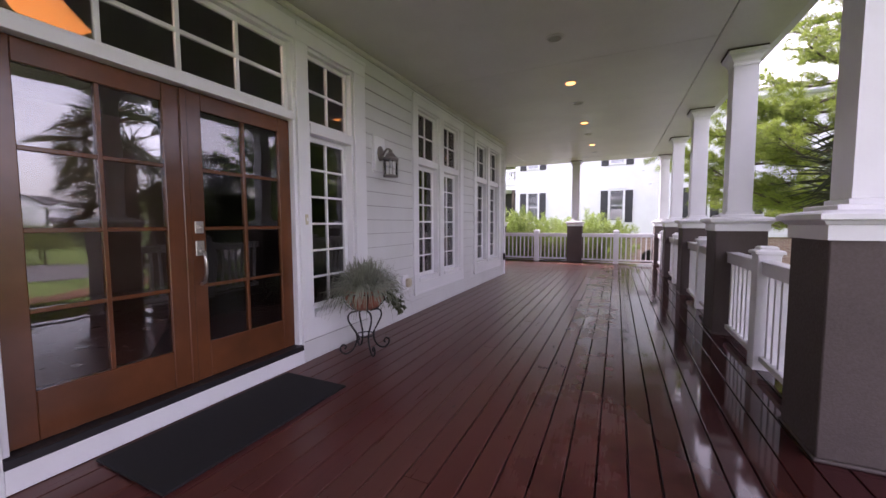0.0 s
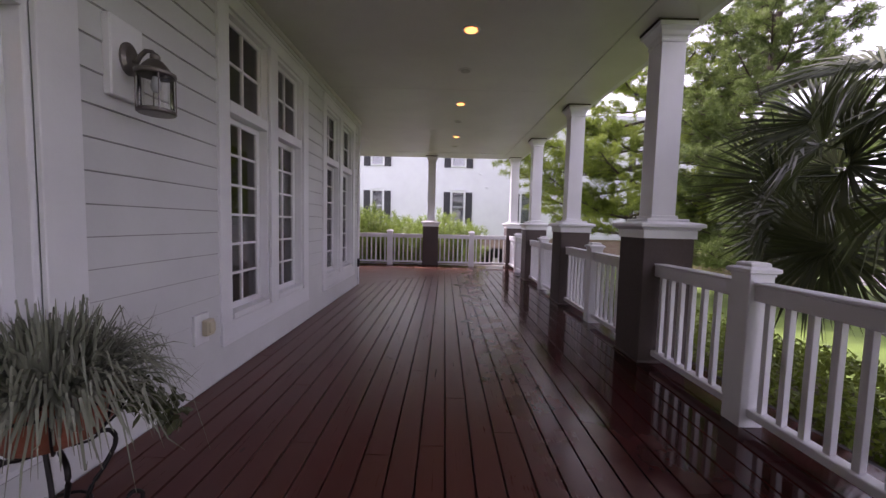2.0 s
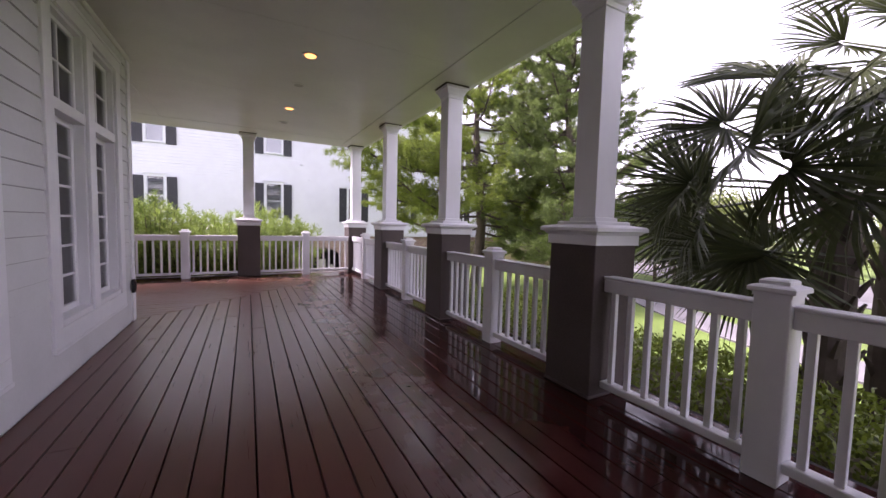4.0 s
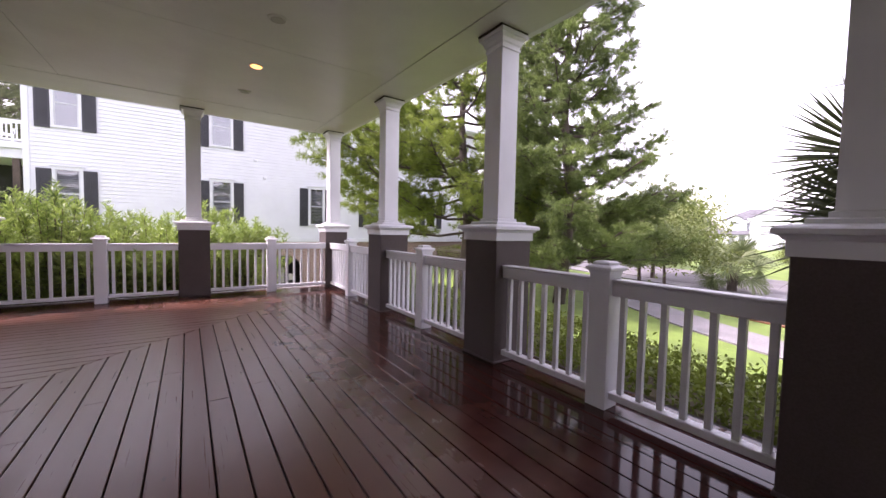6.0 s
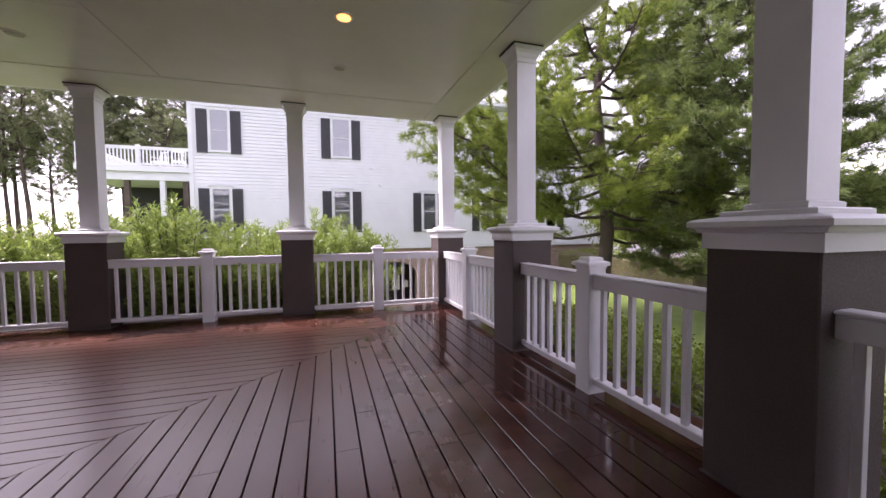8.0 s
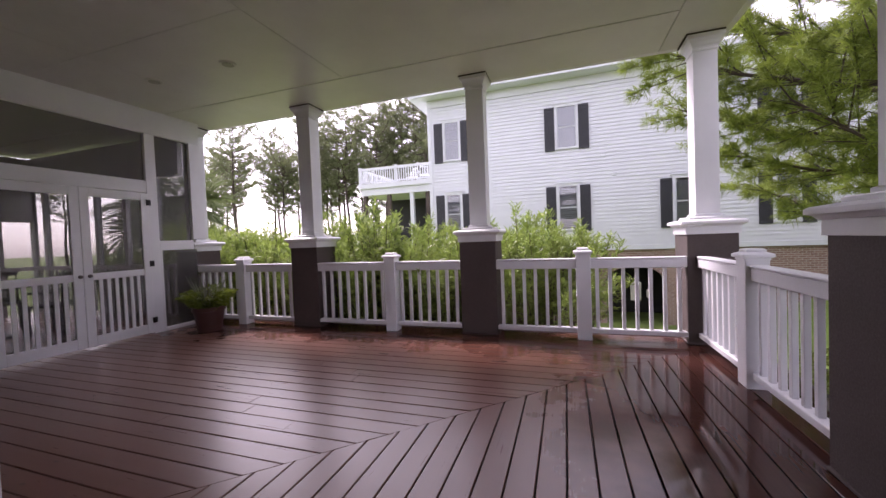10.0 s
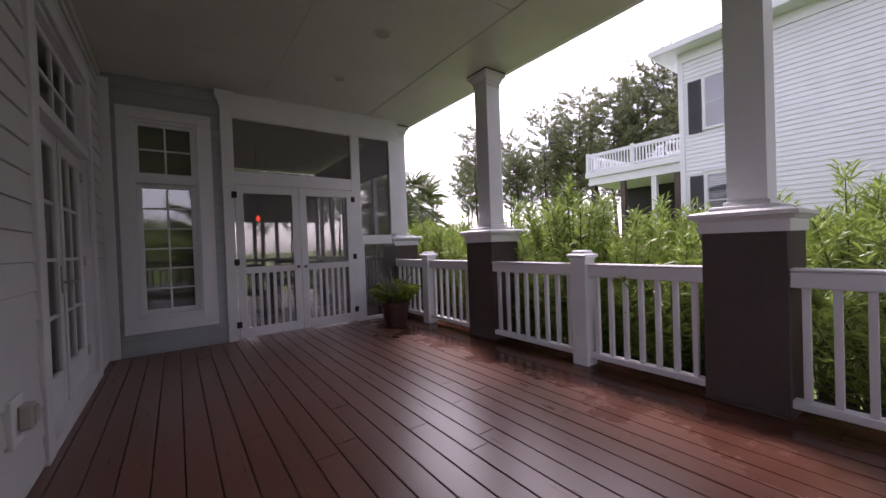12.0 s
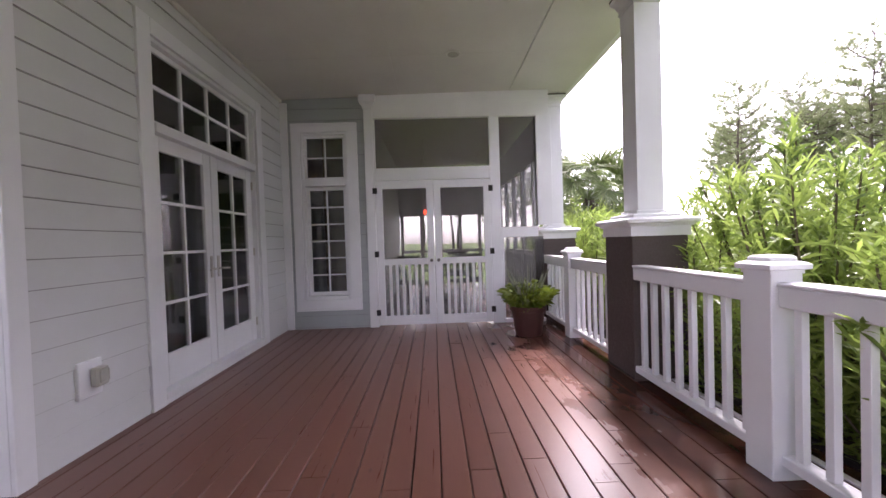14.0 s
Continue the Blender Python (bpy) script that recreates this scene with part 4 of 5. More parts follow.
def broad_tree(m, label, h, r, leaf_mat, leaf=0.16, count=5200):
    """A round-headed tree: short trunk, forked limbs, clumps of leaves with gaps."""
    t = thing("garden_tree", m, label, "tree")
    bm = bmesh.new()
    rod(bm, [(0, 0, 0), (0.05, 0.03, h * 0.25), (0.0, 0.08, h * 0.45)], [0.11, 0.085, 0.06], 8)
    cl = []
    for k in range(26):
        az, el = k * 2.399, rng.uniform(-0.2, 1.2)
        d = r * rng.uniform(0.55, 0.95)
        c = Vector((math.cos(az) * math.cos(el) * d, math.sin(az) * math.cos(el) * d, h * 0.55 + math.sin(el) * h * 0.36))
        cl.append(c)
        rod(bm, [(0, 0.05, h * 0.4), c * 0.5 + Vector((0, 0, h * 0.22)), c], [0.045, 0.025, 0.008], 5)
    part("trunk", bm, BARK, t)
    cs = np.array(cl)
    b = cs[rng.integers(0, len(cs), count)] + rng.normal(0, 0.24 * r * 0.75, (count, 3))
    v, f = ribbons(b, rng.normal(size=(count, 3)) + np.array([0, 0, 0.1]), leaf * rng.uniform(0.6, 1.3, count), leaf * 0.42, 0.4)
    raw("crown", v, f, leaf_mat, t)
    return t


bt = broad_tree(pose(18.5, 14.5, -1.0), "round-headed green garden tree by the street", 4.3, 2.6, ROUNDTREE, 0.18, 7000)
for k, (a, b, s) in enumerate([(14.2, 12.0, 0.66), (15.5, 13.6, 0.75), (22, 12.5, 0.45), (24, 9.6, 0.5), (29, 11, 0.45), (26, 19, 1.0), (25, 13.4, 0.42), (31, 24, 1.1), (33, 9, 0.95), (30, 2, 1.1), (27, -6, 1.2), (36, 27, 1.2), (14.5, 21, 0.9), (44, 25, 1.5), (50, 8, 1.6), (24, -16, 1.3), (48, 40, 1.6), (12, -14, 1.1), (46, -8, 1.6)]):
    copy_thing(bt, pose(a, b, -1.0, 0, 0, 63 * k) @ Matrix.Diagonal((s, s, s * 0.95, 1)))


def fan_frond(variant, stalk, size, leaf_mat):
    """A fan-palm frond along +x: a long stalk and a folded, pleated fan whose leaflets part and droop."""
    n = 62
    ang = np.linspace(-1.95, 1.95, n) + rng.normal(0, 0.025, n)
    base = np.tile(np.array([[stalk, 0, 0.0]]), (n, 1)) + np.stack([np.cos(ang) * 0.05, np.sin(ang) * 0.05, np.zeros(n)], 1)
    way = np.stack([np.cos(ang), np.sin(ang) * 0.92, 0.34 * np.abs(np.sin(ang)) + rng.normal(0, 0.04, n)], 1)
    side = unit(np.stack([-np.sin(ang), np.cos(ang), np.where(np.arange(n) % 2 == 0, 0.7, -0.7)], 1))
    ln = size * (1.0 - 0.13 * np.abs(ang)) * rng.uniform(0.86, 1.08, n)
    v, f = ribbons(base, way, ln, 0.033 * size, 0.22 + 0.10 * variant, side)
    bend = 0.25 + 0.3 * variant
    v = v - np.array([stalk, 0, 0])
    v = np.stack([v[:, 0] * math.cos(bend) + v[:, 2] * math.sin(bend) + stalk, v[:, 1], v[:, 2] * math.cos(bend) - v[:, 0] * math.sin(bend)], 1)
    bm = bmesh.new()
    rod(bm, [(0, 0, 0), (stalk * 0.5, 0, 0.05), (stalk + 0.03, 0, 0)], [0.02, 0.012, 0.008], 6)
    tmp = [tuple(p.co) for p in bm.verts]
    bm.verts.index_update()
    tf = [[q.index for q in fc.verts] for fc in bm.faces]
    bm.free()
    vv, ff = joined([(v, f), (np.array(tmp), tf)])
    me = bpy.data.meshes.new("frond")
    me.from_pydata(vv.tolist(), [], ff)
    me.materials.append(leaf_mat)
    return me


def fan_palm(m, label, trunk_h, stalk, size, count, leaf_mat, seed, extra=()):
    r = random.Random(seed)
    t = thing("fan_palm", m, label, "palm")
    bm = bmesh.new()
    rod(bm, [(0, 0, 0), (0.02, 0.01, trunk_h * 0.5), (0, 0, trunk_h)], [0.17, 0.15, 0.13], 14)
    for k in range(40):
        a, z = k * 2.399, trunk_h * (0.3 + 0.7 * k / 40)
        rod(bm, [(0.12 * math.cos(a), 0.12 * math.sin(a), z - 0.06), (0.21 * math.cos(a), 0.21 * math.sin(a), z + 0.1)], [0.035, 0.012], 5)
    part("trunk", bm, BARK, t)
    kinds = [fan_frond(k, stalk, size, leaf_mat) for k in range(4)]
    turns = [(72 - 115 * ((k + 0.5) / count) + r.uniform(-8, 8), k * 137.5 + 240 + r.uniform(-12, 12), r.uniform(-50, 50)) for k in range(count)] + list(extra)
    for k, (el, az, roll) in enumerate(turns):
        ob = new("frond", kinds[k % 4])
        ob.parent = t
        ob.matrix_local = Matrix.Translation((0, 0, trunk_h)) @ pose(0, 0, 0, 0, 0, az) @ pose(0, 0, 0, 0, -el, 0) @ pose(0, 0, 0, roll, 0, 0)
    return t


fan_palm(pose(3.72, 4.68, -1.0), "large dark green fan palm beside the railing", 2.6, 1.1, 0.78, 13, PALMLEAF, 1, [(14, 92, 80), (-4, 85, 70), (6, 180, 85), (4, 138, 75), (-4, 198, 60), (16, 166, 70), (-26, 176, -70), (-14, 122, -75), (30, 148, -60), (-8, 150, 65)])
fan_palm(pose(4.15, 4.4, -1.0), "taller fan palm behind the first", 3.6, 0.75, 0.72, 16, PALMLEAF, 2)
fan_palm(pose(17.2, 10.8, -1.0), "small young fan palm on the lawn", 0.9, 0.85, 0.85, 18, PALMLIGHT, 3)
fan_palm(pose(-8.6, 14.9, -1.3), "pale fan palm behind the screened porch", 3.3, 0.85, 0.85, 26, PALMLIGHT, 4)
fan_palm(pose(-10.5, 16.2, -1.5), "pale fan palm behind the oleanders", 3.6, 0.85, 0.85, 24, PALMLIGHT, 5)


def oleander(m, seed, label):
    r = np.random.default_rng(seed)
    t = thing("oleander", m, label, "shrub", "oleander hedge")
    bm = bmesh.new()
    bs, ws = [], []
    for k in range(50):
        az = r.uniform(0, 6.28)
        out = r.uniform(0.1, 0.9)
        h = r.uniform(1.6, 2.45) - 0.35 * out
        b0 = np.array([0.22 * math.cos(az), 0.22 * math.sin(az), 0])
        b1 = np.array([out * math.cos(az), out * math.sin(az), h])
        mid = b0 * 0.5 + b1 * 0.5 - np.array([0.12 * math.cos(az), 0.12 * math.sin(az), -0.1])
        rod(bm, [b0, mid, b1], [0.014, 0.010, 0.005], 5)
        for s in np.linspace(0.56, 1.0, 17) + r.uniform(-0.02, 0.02):
            p = (1 - s) ** 2 * b0 + 2 * s * (1 - s) * mid + s * s * b1 + r.normal(0, 0.06, 3) * (1.25 - s)
            d = unit(b1 - mid)
            a0 = r.uniform(0, 6.28)
            many = 13 if s > 0.9 else 5
            for q in range(many):
                a = a0 + q * 6.283 / many
                bs.append(p + r.normal(0, 0.03, 3))
                ws.append(np.array([math.cos(a), math.sin(a), r.uniform(0.0, 0.9) + (s > 0.9) * (0.1 + 0.9 * (q % 2))]) + d * 0.25)
    tagged(part("stemwork", bm, STEM, t), kind="stuff")
    v, f = ribbons(np.array(bs), np.array(ws), r.uniform(0.09, 0.18, len(bs)), 0.0165, 0.4)
    raw("leaves", v, f, OLEANDER, t)
    return t


ole = [oleander(pose(0.1 - 1.0 * k, 13.85, -1.05), 10 + k, "tall oleander shrub with narrow bright green leaves") for k in range(3)]
n = 0
for k in range(11):
    for yy in (13.85, 14.85):
        a = 0.1 - 0.86 * k + (0.4 if yy > 14.5 else 0)
        if yy < 14.5 and k in (0, 1, 2):
            continue
        copy_thing(ole[n % 3], pose(a, yy + 0.15 * math.sin(n * 2.1), ground_z(a, yy), 0, 0, 77 * n) @ Matrix.Diagonal((1, 1, 0.97 + 0.05 * (n * 3 % 5) + (0.06 if yy > 14.5 else 0), 1)))
        n += 1


for a, yy, turn, tall in ((-1.35, 13.72, 40, 0.94), (-2.35, 13.76, 150, 0.9), (-3.9, 13.76, 260, 0.86)):
    copy_thing(ole[turn % 3], pose(a, yy, -1.05, 0, 0, turn) @ Matrix.Diagonal((1, 1, tall, 1)))


def hedge(name, x0, x1, y0, y1, z0, z1, count, label):
    """A clipped hedge: dark twiggy core under a shell of small leaves."""
    h = thing(name, pose(0, 0, 0), label, "hedge", kind="stuff")
    part("core", solid((x0 + 0.14, x1 - 0.14, y0 + 0.14, y1 - 0.14, z0, z1 - 0.14), bev=0.08), STEM, h)
    u = rng.uniform(size=(count, 3))
    p = np.stack([x0 + u[:, 0] * (x1 - x0), y0 + u[:, 1] * (y1 - y0), z0 + u[:, 2] * (z1 - z0)], 1)
    pick = rng.uniform(size=count)
    p[:, 2] = np.where(pick < 0.5, z1 + rng.normal(0, 0.05, count), p[:, 2])
    p[:, 0] = np.where((pick >= 0.5) & (pick < 0.85), x0 + rng.normal(0.03, 0.05, count), p[:, 0])
    p[:, 0] = np.where(pick >= 0.85, x1 + rng.normal(-0.03, 0.05, count), p[:, 0])
    p[:, 2] += 0.08 * np.sin(p[:, 1] * 2.1) * np.sin(p[:, 0] * 3.3)
    v, f = ribbons(p, rng.normal(size=(count, 3)) + np.array([0, 0, 0.7]), rng.uniform(0.035, 0.075, count), 0.024, 0.2)
    raw("leaves", v, f, HEDGE, h)


hedge("hedge", 2.38, 3.75, -3.5, 12.6, -1.0, -0.03, 72000, "clipped low green hedge beside the porch railing")
hedge("hedge", 11.5, 14.0, 16.0, 24.0, -1.1, 0.2, 9000, "loose green hedge across the lawn")


# ---- potted plants ----
def eased(pts, steps=4):
    """Points of a smooth curve through the given ones."""
    q = [np.array(p, float) for p in pts]
    q = [2 * q[0] - q[1]] + q + [2 * q[-1] - q[-2]]
    out = []
    for a, b, c, d in zip(q, q[1:], q[2:], q[3:]):
        for k in range(steps):
            t = k / steps
            out.append(tuple(0.5 * (2 * b + (c - a) * t + (2 * a - 5 * b + 4 * c - d) * t * t + (3 * b - a - 3 * c + d) * t ** 3)))
    return out + [tuple(q[-2])]


def plant_stand(m):
    """A wrought-iron stand with scrolled feet that holds a terracotta bowl."""
    s = thing("plant_stand", m, "black wrought-iron plant stand with scrolled feet", "plant stand")
    for k in range(4):
        a = math.pi / 4 + k * math.pi / 2 + 0.2
        prof = [(0.075, 0.405), (0.15, 0.39), (0.165, 0.33), (0.125, 0.25), (0.085, 0.18), (0.09, 0.10), (0.13, 0.035), (0.19, 0.008), (0.235, 0.035), (0.245, 0.075), (0.215, 0.10), (0.19, 0.075), (0.205, 0.055)]
        bm = bmesh.new()
        rod(bm, [(math.cos(a) * r, math.sin(a) * r, z) for r, z in eased(prof)], 0.0085)
        part("leg", bm, IRON, s, smooth=True)
    for r, z in ((0.088, 0.165), (0.21, 0.585)):
        bm = bmesh.new()
        rod(bm, [(r * math.cos(k * math.pi / 12), r * math.sin(k * math.pi / 12), z) for k in range(25)], 0.006)
        part("ring", bm, IRON, s, smooth=True)
    for k in range(8):
        a = k * math.pi / 4
        bm = bmesh.new()
        rod(bm, [(math.cos(a) * r, math.sin(a) * r, z) for r, z in eased([(0.06, 0.405), (0.135, 0.43), (0.185, 0.49), (0.212, 0.585)])], 0.005, 6)
        part("strap", bm, IRON, s, smooth=True)
    bowl = thing("plant_bowl", m, "terracotta bowl of grassy grey-green spider plant", "potted plant")
    bm = bmesh.new()
    lathe(bm, [(0.07, 0.413), (0.125, 0.436), (0.175, 0.494), (0.2, 0.585), (0.203, 0.61), (0.185, 0.61), (0.17, 0.58)], 28)
    part("bowl", bm, TERRACOTTA, bowl, smooth=True)
    n = 1150
    az = rng.uniform(0, 6.28, n)
    el = rng.uniform(0.5, 1.5, n)
    b = np.stack([np.cos(az) * rng.uniform(0, 0.15, n), np.sin(az) * rng.uniform(0, 0.15, n), np.full(n, 0.6)], 1)
    way = np.stack([np.cos(az) * np.cos(el), np.sin(az) * np.cos(el), np.sin(el)], 1)
    ln = rng.uniform(0.26, 0.50, n)[:, None]
    side = unit(np.stack([-np.sin(az), np.cos(az), rng.normal(0, 0.4, n)], 1))
    pts = [b + way * ln * s + np.array([0, 0, -1.0]) * ln * rng.uniform(0.6, 1.15, n)[:, None] * s ** 2.2 * (0.35 + 0.65 * np.cos(el)[:, None]) for s in (0, 0.3, 0.6, 0.85, 1.0)]
    wd = [0.003, 0.0048, 0.0042, 0.003, 0.0006]
    v = np.stack([p + sg * side * w for p, w in zip(pts, wd) for sg in (-1, 1)], 1).reshape(-1, 3)
    k = np.arange(n)[:, None] * 10
    f = sum([(k + np.array([[2 * i, 2 * i + 1, 2 * i + 3, 2 * i + 2]])).tolist() for i in range(4)], [])
    raw("leaves", v, f, SPIDER, bowl, "long drooping striped grass leaves")
    n = 150
    u = rng.uniform(0, 1, n)
    b = np.stack([0.17 + 0.1 * u + rng.normal(0, 0.03, n), 0.12 + 0.12 * u + rng.normal(0, 0.04, n), 0.6 - 0.22 * u + rng.normal(0, 0.02, n)], 1)
    v, f = ribbons(b, rng.normal(size=(n, 3)), 0.05, 0.026, 0.4)
    tagged(raw("trailing_sprig", v, f, PALMLEAF, bowl), "dark trailing sprig of small leaves", kind="stuff")


plant_stand(pose(-1.555, 3.29, 0))
pot = thing("flower_pot", pose(-4.48, 12.38, 0), "dark red clay pot with a leafy green plant", "potted plant")
bm = bmesh.new()
lathe(bm, [(0.15, 0.0), (0.155, 0.01), (0.195, 0.29), (0.215, 0.295), (0.218, 0.35), (0.2, 0.352), (0.19, 0.31)], 28)
part("pot", bm, POT, pot, smooth=False)
n = 900
az, rr, hh = rng.uniform(0, 6.28, n), rng.uniform(0, 1, n) ** 0.5, rng.uniform(0, 1, n)
b = np.stack([np.cos(az) * rr * (0.14 + 0.2 * hh), np.sin(az) * rr * (0.14 + 0.2 * hh), 0.32 + 0.3 * hh * (1.15 - 0.5 * rr)], 1)
v, f = ribbons(b, np.stack([np.cos(az), np.sin(az), rng.uniform(-0.2, 1.2, n)], 1), rng.uniform(0.06, 0.11, n), 0.035, 0.4)
raw("leaves", v, f, HEDGE, pot)
n = 70
az = rng.uniform(0, 6.28, n)
b = np.stack([np.cos(az) * 0.08, np.sin(az) * 0.08, np.full(n, 0.33)], 1)
v, f = ribbons(b, np.stack([np.cos(az) * 0.35, np.sin(az) * 0.35, np.ones(n)], 1), rng.uniform(0.35, 0.62, n), 0.012, 0.15)
tagged(raw("grass", v, f, SPIDER, pot), kind="stuff")


# ---- the neighbouring house ----
def brick_mat():
    m, n, l, p = node_mat("neighbour_brick")
    t = n.new("ShaderNodeTexBrick")
    sep, com = n.new("ShaderNodeSeparateXYZ"), n.new("ShaderNodeCombineXYZ")
    l.new(n.new("ShaderNodeNewGeometry").outputs["Position"], sep.inputs[0])
    l.new(sep.outputs[0], com.inputs[0])
    l.new(sep.outputs[2], com.inputs[1])
    l.new(com.outputs[0], t.inputs["Vector"])
    t.inputs["Color1"].default_value, t.inputs["Color2"].default_value = (0.30, 0.19, 0.15, 1), (0.22, 0.13, 0.10, 1)
    t.inputs["Mortar"].default_value = (0.42, 0.39, 0.36, 1)
    t.inputs["Scale"].default_value, t.inputs["Brick Width"].default_value, t.inputs["Row Height"].default_value = 1.0, 0.21, 0.076
    t.inputs["Mortar Size"].default_value = 0.008
    l.new(t.outputs["Color"], p.inputs["Base Color"])
    p.inputs["Roughness"].default_value = 0.85
    bump_of(n, l, t.outputs["Fac"], -0.6, 0.01, p)
    return m


NB = brick_mat()
NY, NX0, NX1 = 24.2, -5.3, 15.0
house = thing("neighbour_house", pose(0, 0, 0), "large white sided house with charcoal shutters on a brick base", "house")
part("wall", solid((NX0, NX1, NY + 0.02, NY + 12, 0.6, 7.35), bev=0), NWHITE, house)
vs, fs = [], []
z = 0.62
while z < 7.0:
    k = len(vs)
    vs += [(NX0 - 0.01, NY + 0.02, z), (NX1, NY + 0.02, z), (NX1, NY - 0.018, z), (NX0 - 0.01, NY - 0.018, z), (NX0 - 0.01, NY + 0.006, z + 0.142), (NX1, NY + 0.006, z + 0.142)]
    fs += [(k + 1, k, k + 3, k + 2), (k + 3, k + 4, k + 5, k + 2)]
    k = len(vs)
    vs += [(NX0 + 0.02, NY, z), (NX0 + 0.02, NY + 12, z), (NX0 - 0.018, NY + 12, z), (NX0 - 0.018, NY, z), (NX0 + 0.006, NY, z + 0.142), (NX0 + 0.006, NY + 12, z + 0.142)]
    fs += [(k, k + 1, k + 2, k + 3), (k + 2, k + 5, k + 4, k + 3)]
    z += 0.142
tagged(raw("siding", vs, fs, NWHITE, house), "rows of white lap siding", kind="stuff")
part("trim", solid((NX0 - 0.03, NX1, NY - 0.04, NY + 0.019, 7.02, 7.36), (NX0 - 0.04, NX0 + 0.12, NY - 0.03, NY + 0.019, 0.62, 7.019), (NX0 - 0.03, NX1, NY - 0.05, NY + 0.019, 0.5, 0.68),
                   (NX0 - 0.65, NX1 + 0.6, NY - 0.6, NY + 12.6, 7.361, 7.42), (NX0 - 0.68, NX1 + 0.6, NY - 0.64, NY - 0.601, 7.37, 7.56), (NX0 - 0.69, NX0 - 0.651, NY - 0.6, NY + 12.6, 7.37, 7.56)), NWHITE, house)
vs = [(NX0 - 0.7, NY - 0.65, 7.56), (NX1 + 0.65, NY - 0.65, 7.56), (NX1 + 0.65, NY + 12.65, 7.56), (NX0 - 0.7, NY + 12.65, 7.56), (NX0 + 6, NY + 6, 9.6), (NX1 - 6, NY + 6, 9.6)]
raw("roof", vs, [(0, 1, 5, 4), (1, 2, 5), (2, 3, 4, 5), (3, 0, 4), (3, 2, 1, 0)], ROOF, house, "grey shingled hip roof")
# brick base with an arched opening
bm = bmesh.new()
A0, A1, SPRING, TOPZ = 1.9, 3.95, -0.75, -0.15
blk(bm, NX0, A0, NY + 0.05, NY + 0.4, -2.6, 0.5)
blk(bm, A1, NX1, NY + 0.05, NY + 0.4, -2.6, 0.5)
seg = 14
for k in range(seg):
    q = []
    for j in (k, k + 1):
        a = math.pi * j / seg
        q.append(((A0 + A1) / 2 - math.cos(a) * (A1 - A0) / 2, SPRING + math.sin(a) * (TOPZ - SPRING)))
    vv = [bm.verts.new((xx, yy, zz)) for yy in (NY + 0.05, NY + 0.4) for xx, zz in (q[0], q[1], (q[1][0], 0.5), (q[0][0], 0.5))]
    for f in ((0, 1, 2, 3), (7, 6, 5, 4), (0, 4, 5, 1), (2, 6, 7, 3)):
        bm.faces.new([vv[i] for i in f])
part("base", bm, NB, house, "red-brown brick base with an arched opening")
part("cellar", solid((A0 - 1, A1 + 1, NY + 2.4, NY + 2.5, -2.6, 0.5), (A0 - 1, A0 - 0.9, NY + 0.41, NY + 2.4, -2.6, 0.5), (A1 + 0.9, A1 + 1, NY + 0.41, NY + 2.4, -2.6, 0.5)), DARKROOM, house, "dark space behind the arch")


def shuttered(x0, x1, z0, z1, blind):
    """A sash window with trim and a pair of louvred shutters."""
    sw = 0.40
    w = part("window", solid((x0 + sw, x1 - sw, NY - 0.05, NY - 0.013, z1 - 0.02, z1 + 0.10), (x0 + sw - 0.06, x1 - sw + 0.06, NY - 0.08, NY - 0.013, z1 + 0.101, z1 + 0.14),
                             (x0 + sw, x0 + sw + 0.09, NY - 0.045, NY - 0.013, z0 + 0.12, z1 - 0.02), (x1 - sw - 0.09, x1 - sw, NY - 0.045, NY - 0.013, z0 + 0.12, z1 - 0.02),
                             (x0 + sw, x1 - sw, NY - 0.07, NY - 0.013, z0 + 0.04, z0 + 0.12)), NWHITE, house)
    a, b, c, d = x0 + sw + 0.09, x1 - sw - 0.09, z0 + 0.12, z1 - 0.02
    zm = (c + d) / 2
    part("sash", solid((a, b, NY - 0.035, NY - 0.014, zm - 0.025, zm + 0.025), (a, a + 0.04, NY - 0.034, NY - 0.014, c, d), (b - 0.04, b, NY - 0.034, NY - 0.014, c, d)), BLIND, w)
    if blind:
        part("blind", solid(*[(a + 0.04, b - 0.04, NY - 0.021, NY - 0.017, c + 0.05 + k * 0.075, c + 0.105 + k * 0.075) for k in range(int((d - c - 0.1) / 0.075))], bev=0), BLIND, w, "pale slatted blind")
    part("pane", solid((a, b, NY - 0.0275, NY - 0.0255, c, d), bev=0), GLASS, w).visible_shadow = False
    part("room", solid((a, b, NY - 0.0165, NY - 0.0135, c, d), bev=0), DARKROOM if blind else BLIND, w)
    for s0 in (x0, x1 - sw):
        sh = part("shutter", solid((s0, s0 + 0.06, NY - 0.06, NY - 0.013, z0, z1), (s0 + sw - 0.07, s0 + sw - 0.01, NY - 0.06, NY - 0.013, z0, z1),
                                   (s0 + 0.06, s0 + sw - 0.07, NY - 0.058, NY - 0.013, z0, z0 + 0.09), (s0 + 0.06, s0 + sw - 0.07, NY - 0.058, NY - 0.013, z1 - 0.09, z1),
                                   (s0 + 0.06, s0 + sw - 0.07, NY - 0.035, NY - 0.013, z0 + 0.09, z1 - 0.09)), SHUTTER, house)
        part("louvres", solid(*[(s0 + 0.06, s0 + sw - 0.07, NY - 0.052, NY - 0.036, z0 + 0.1 + k * 0.06, z0 + 0.14 + k * 0.06) for k in range(int((z1 - z0 - 0.22) / 0.06))], bev=0), SHUTTER, sh)


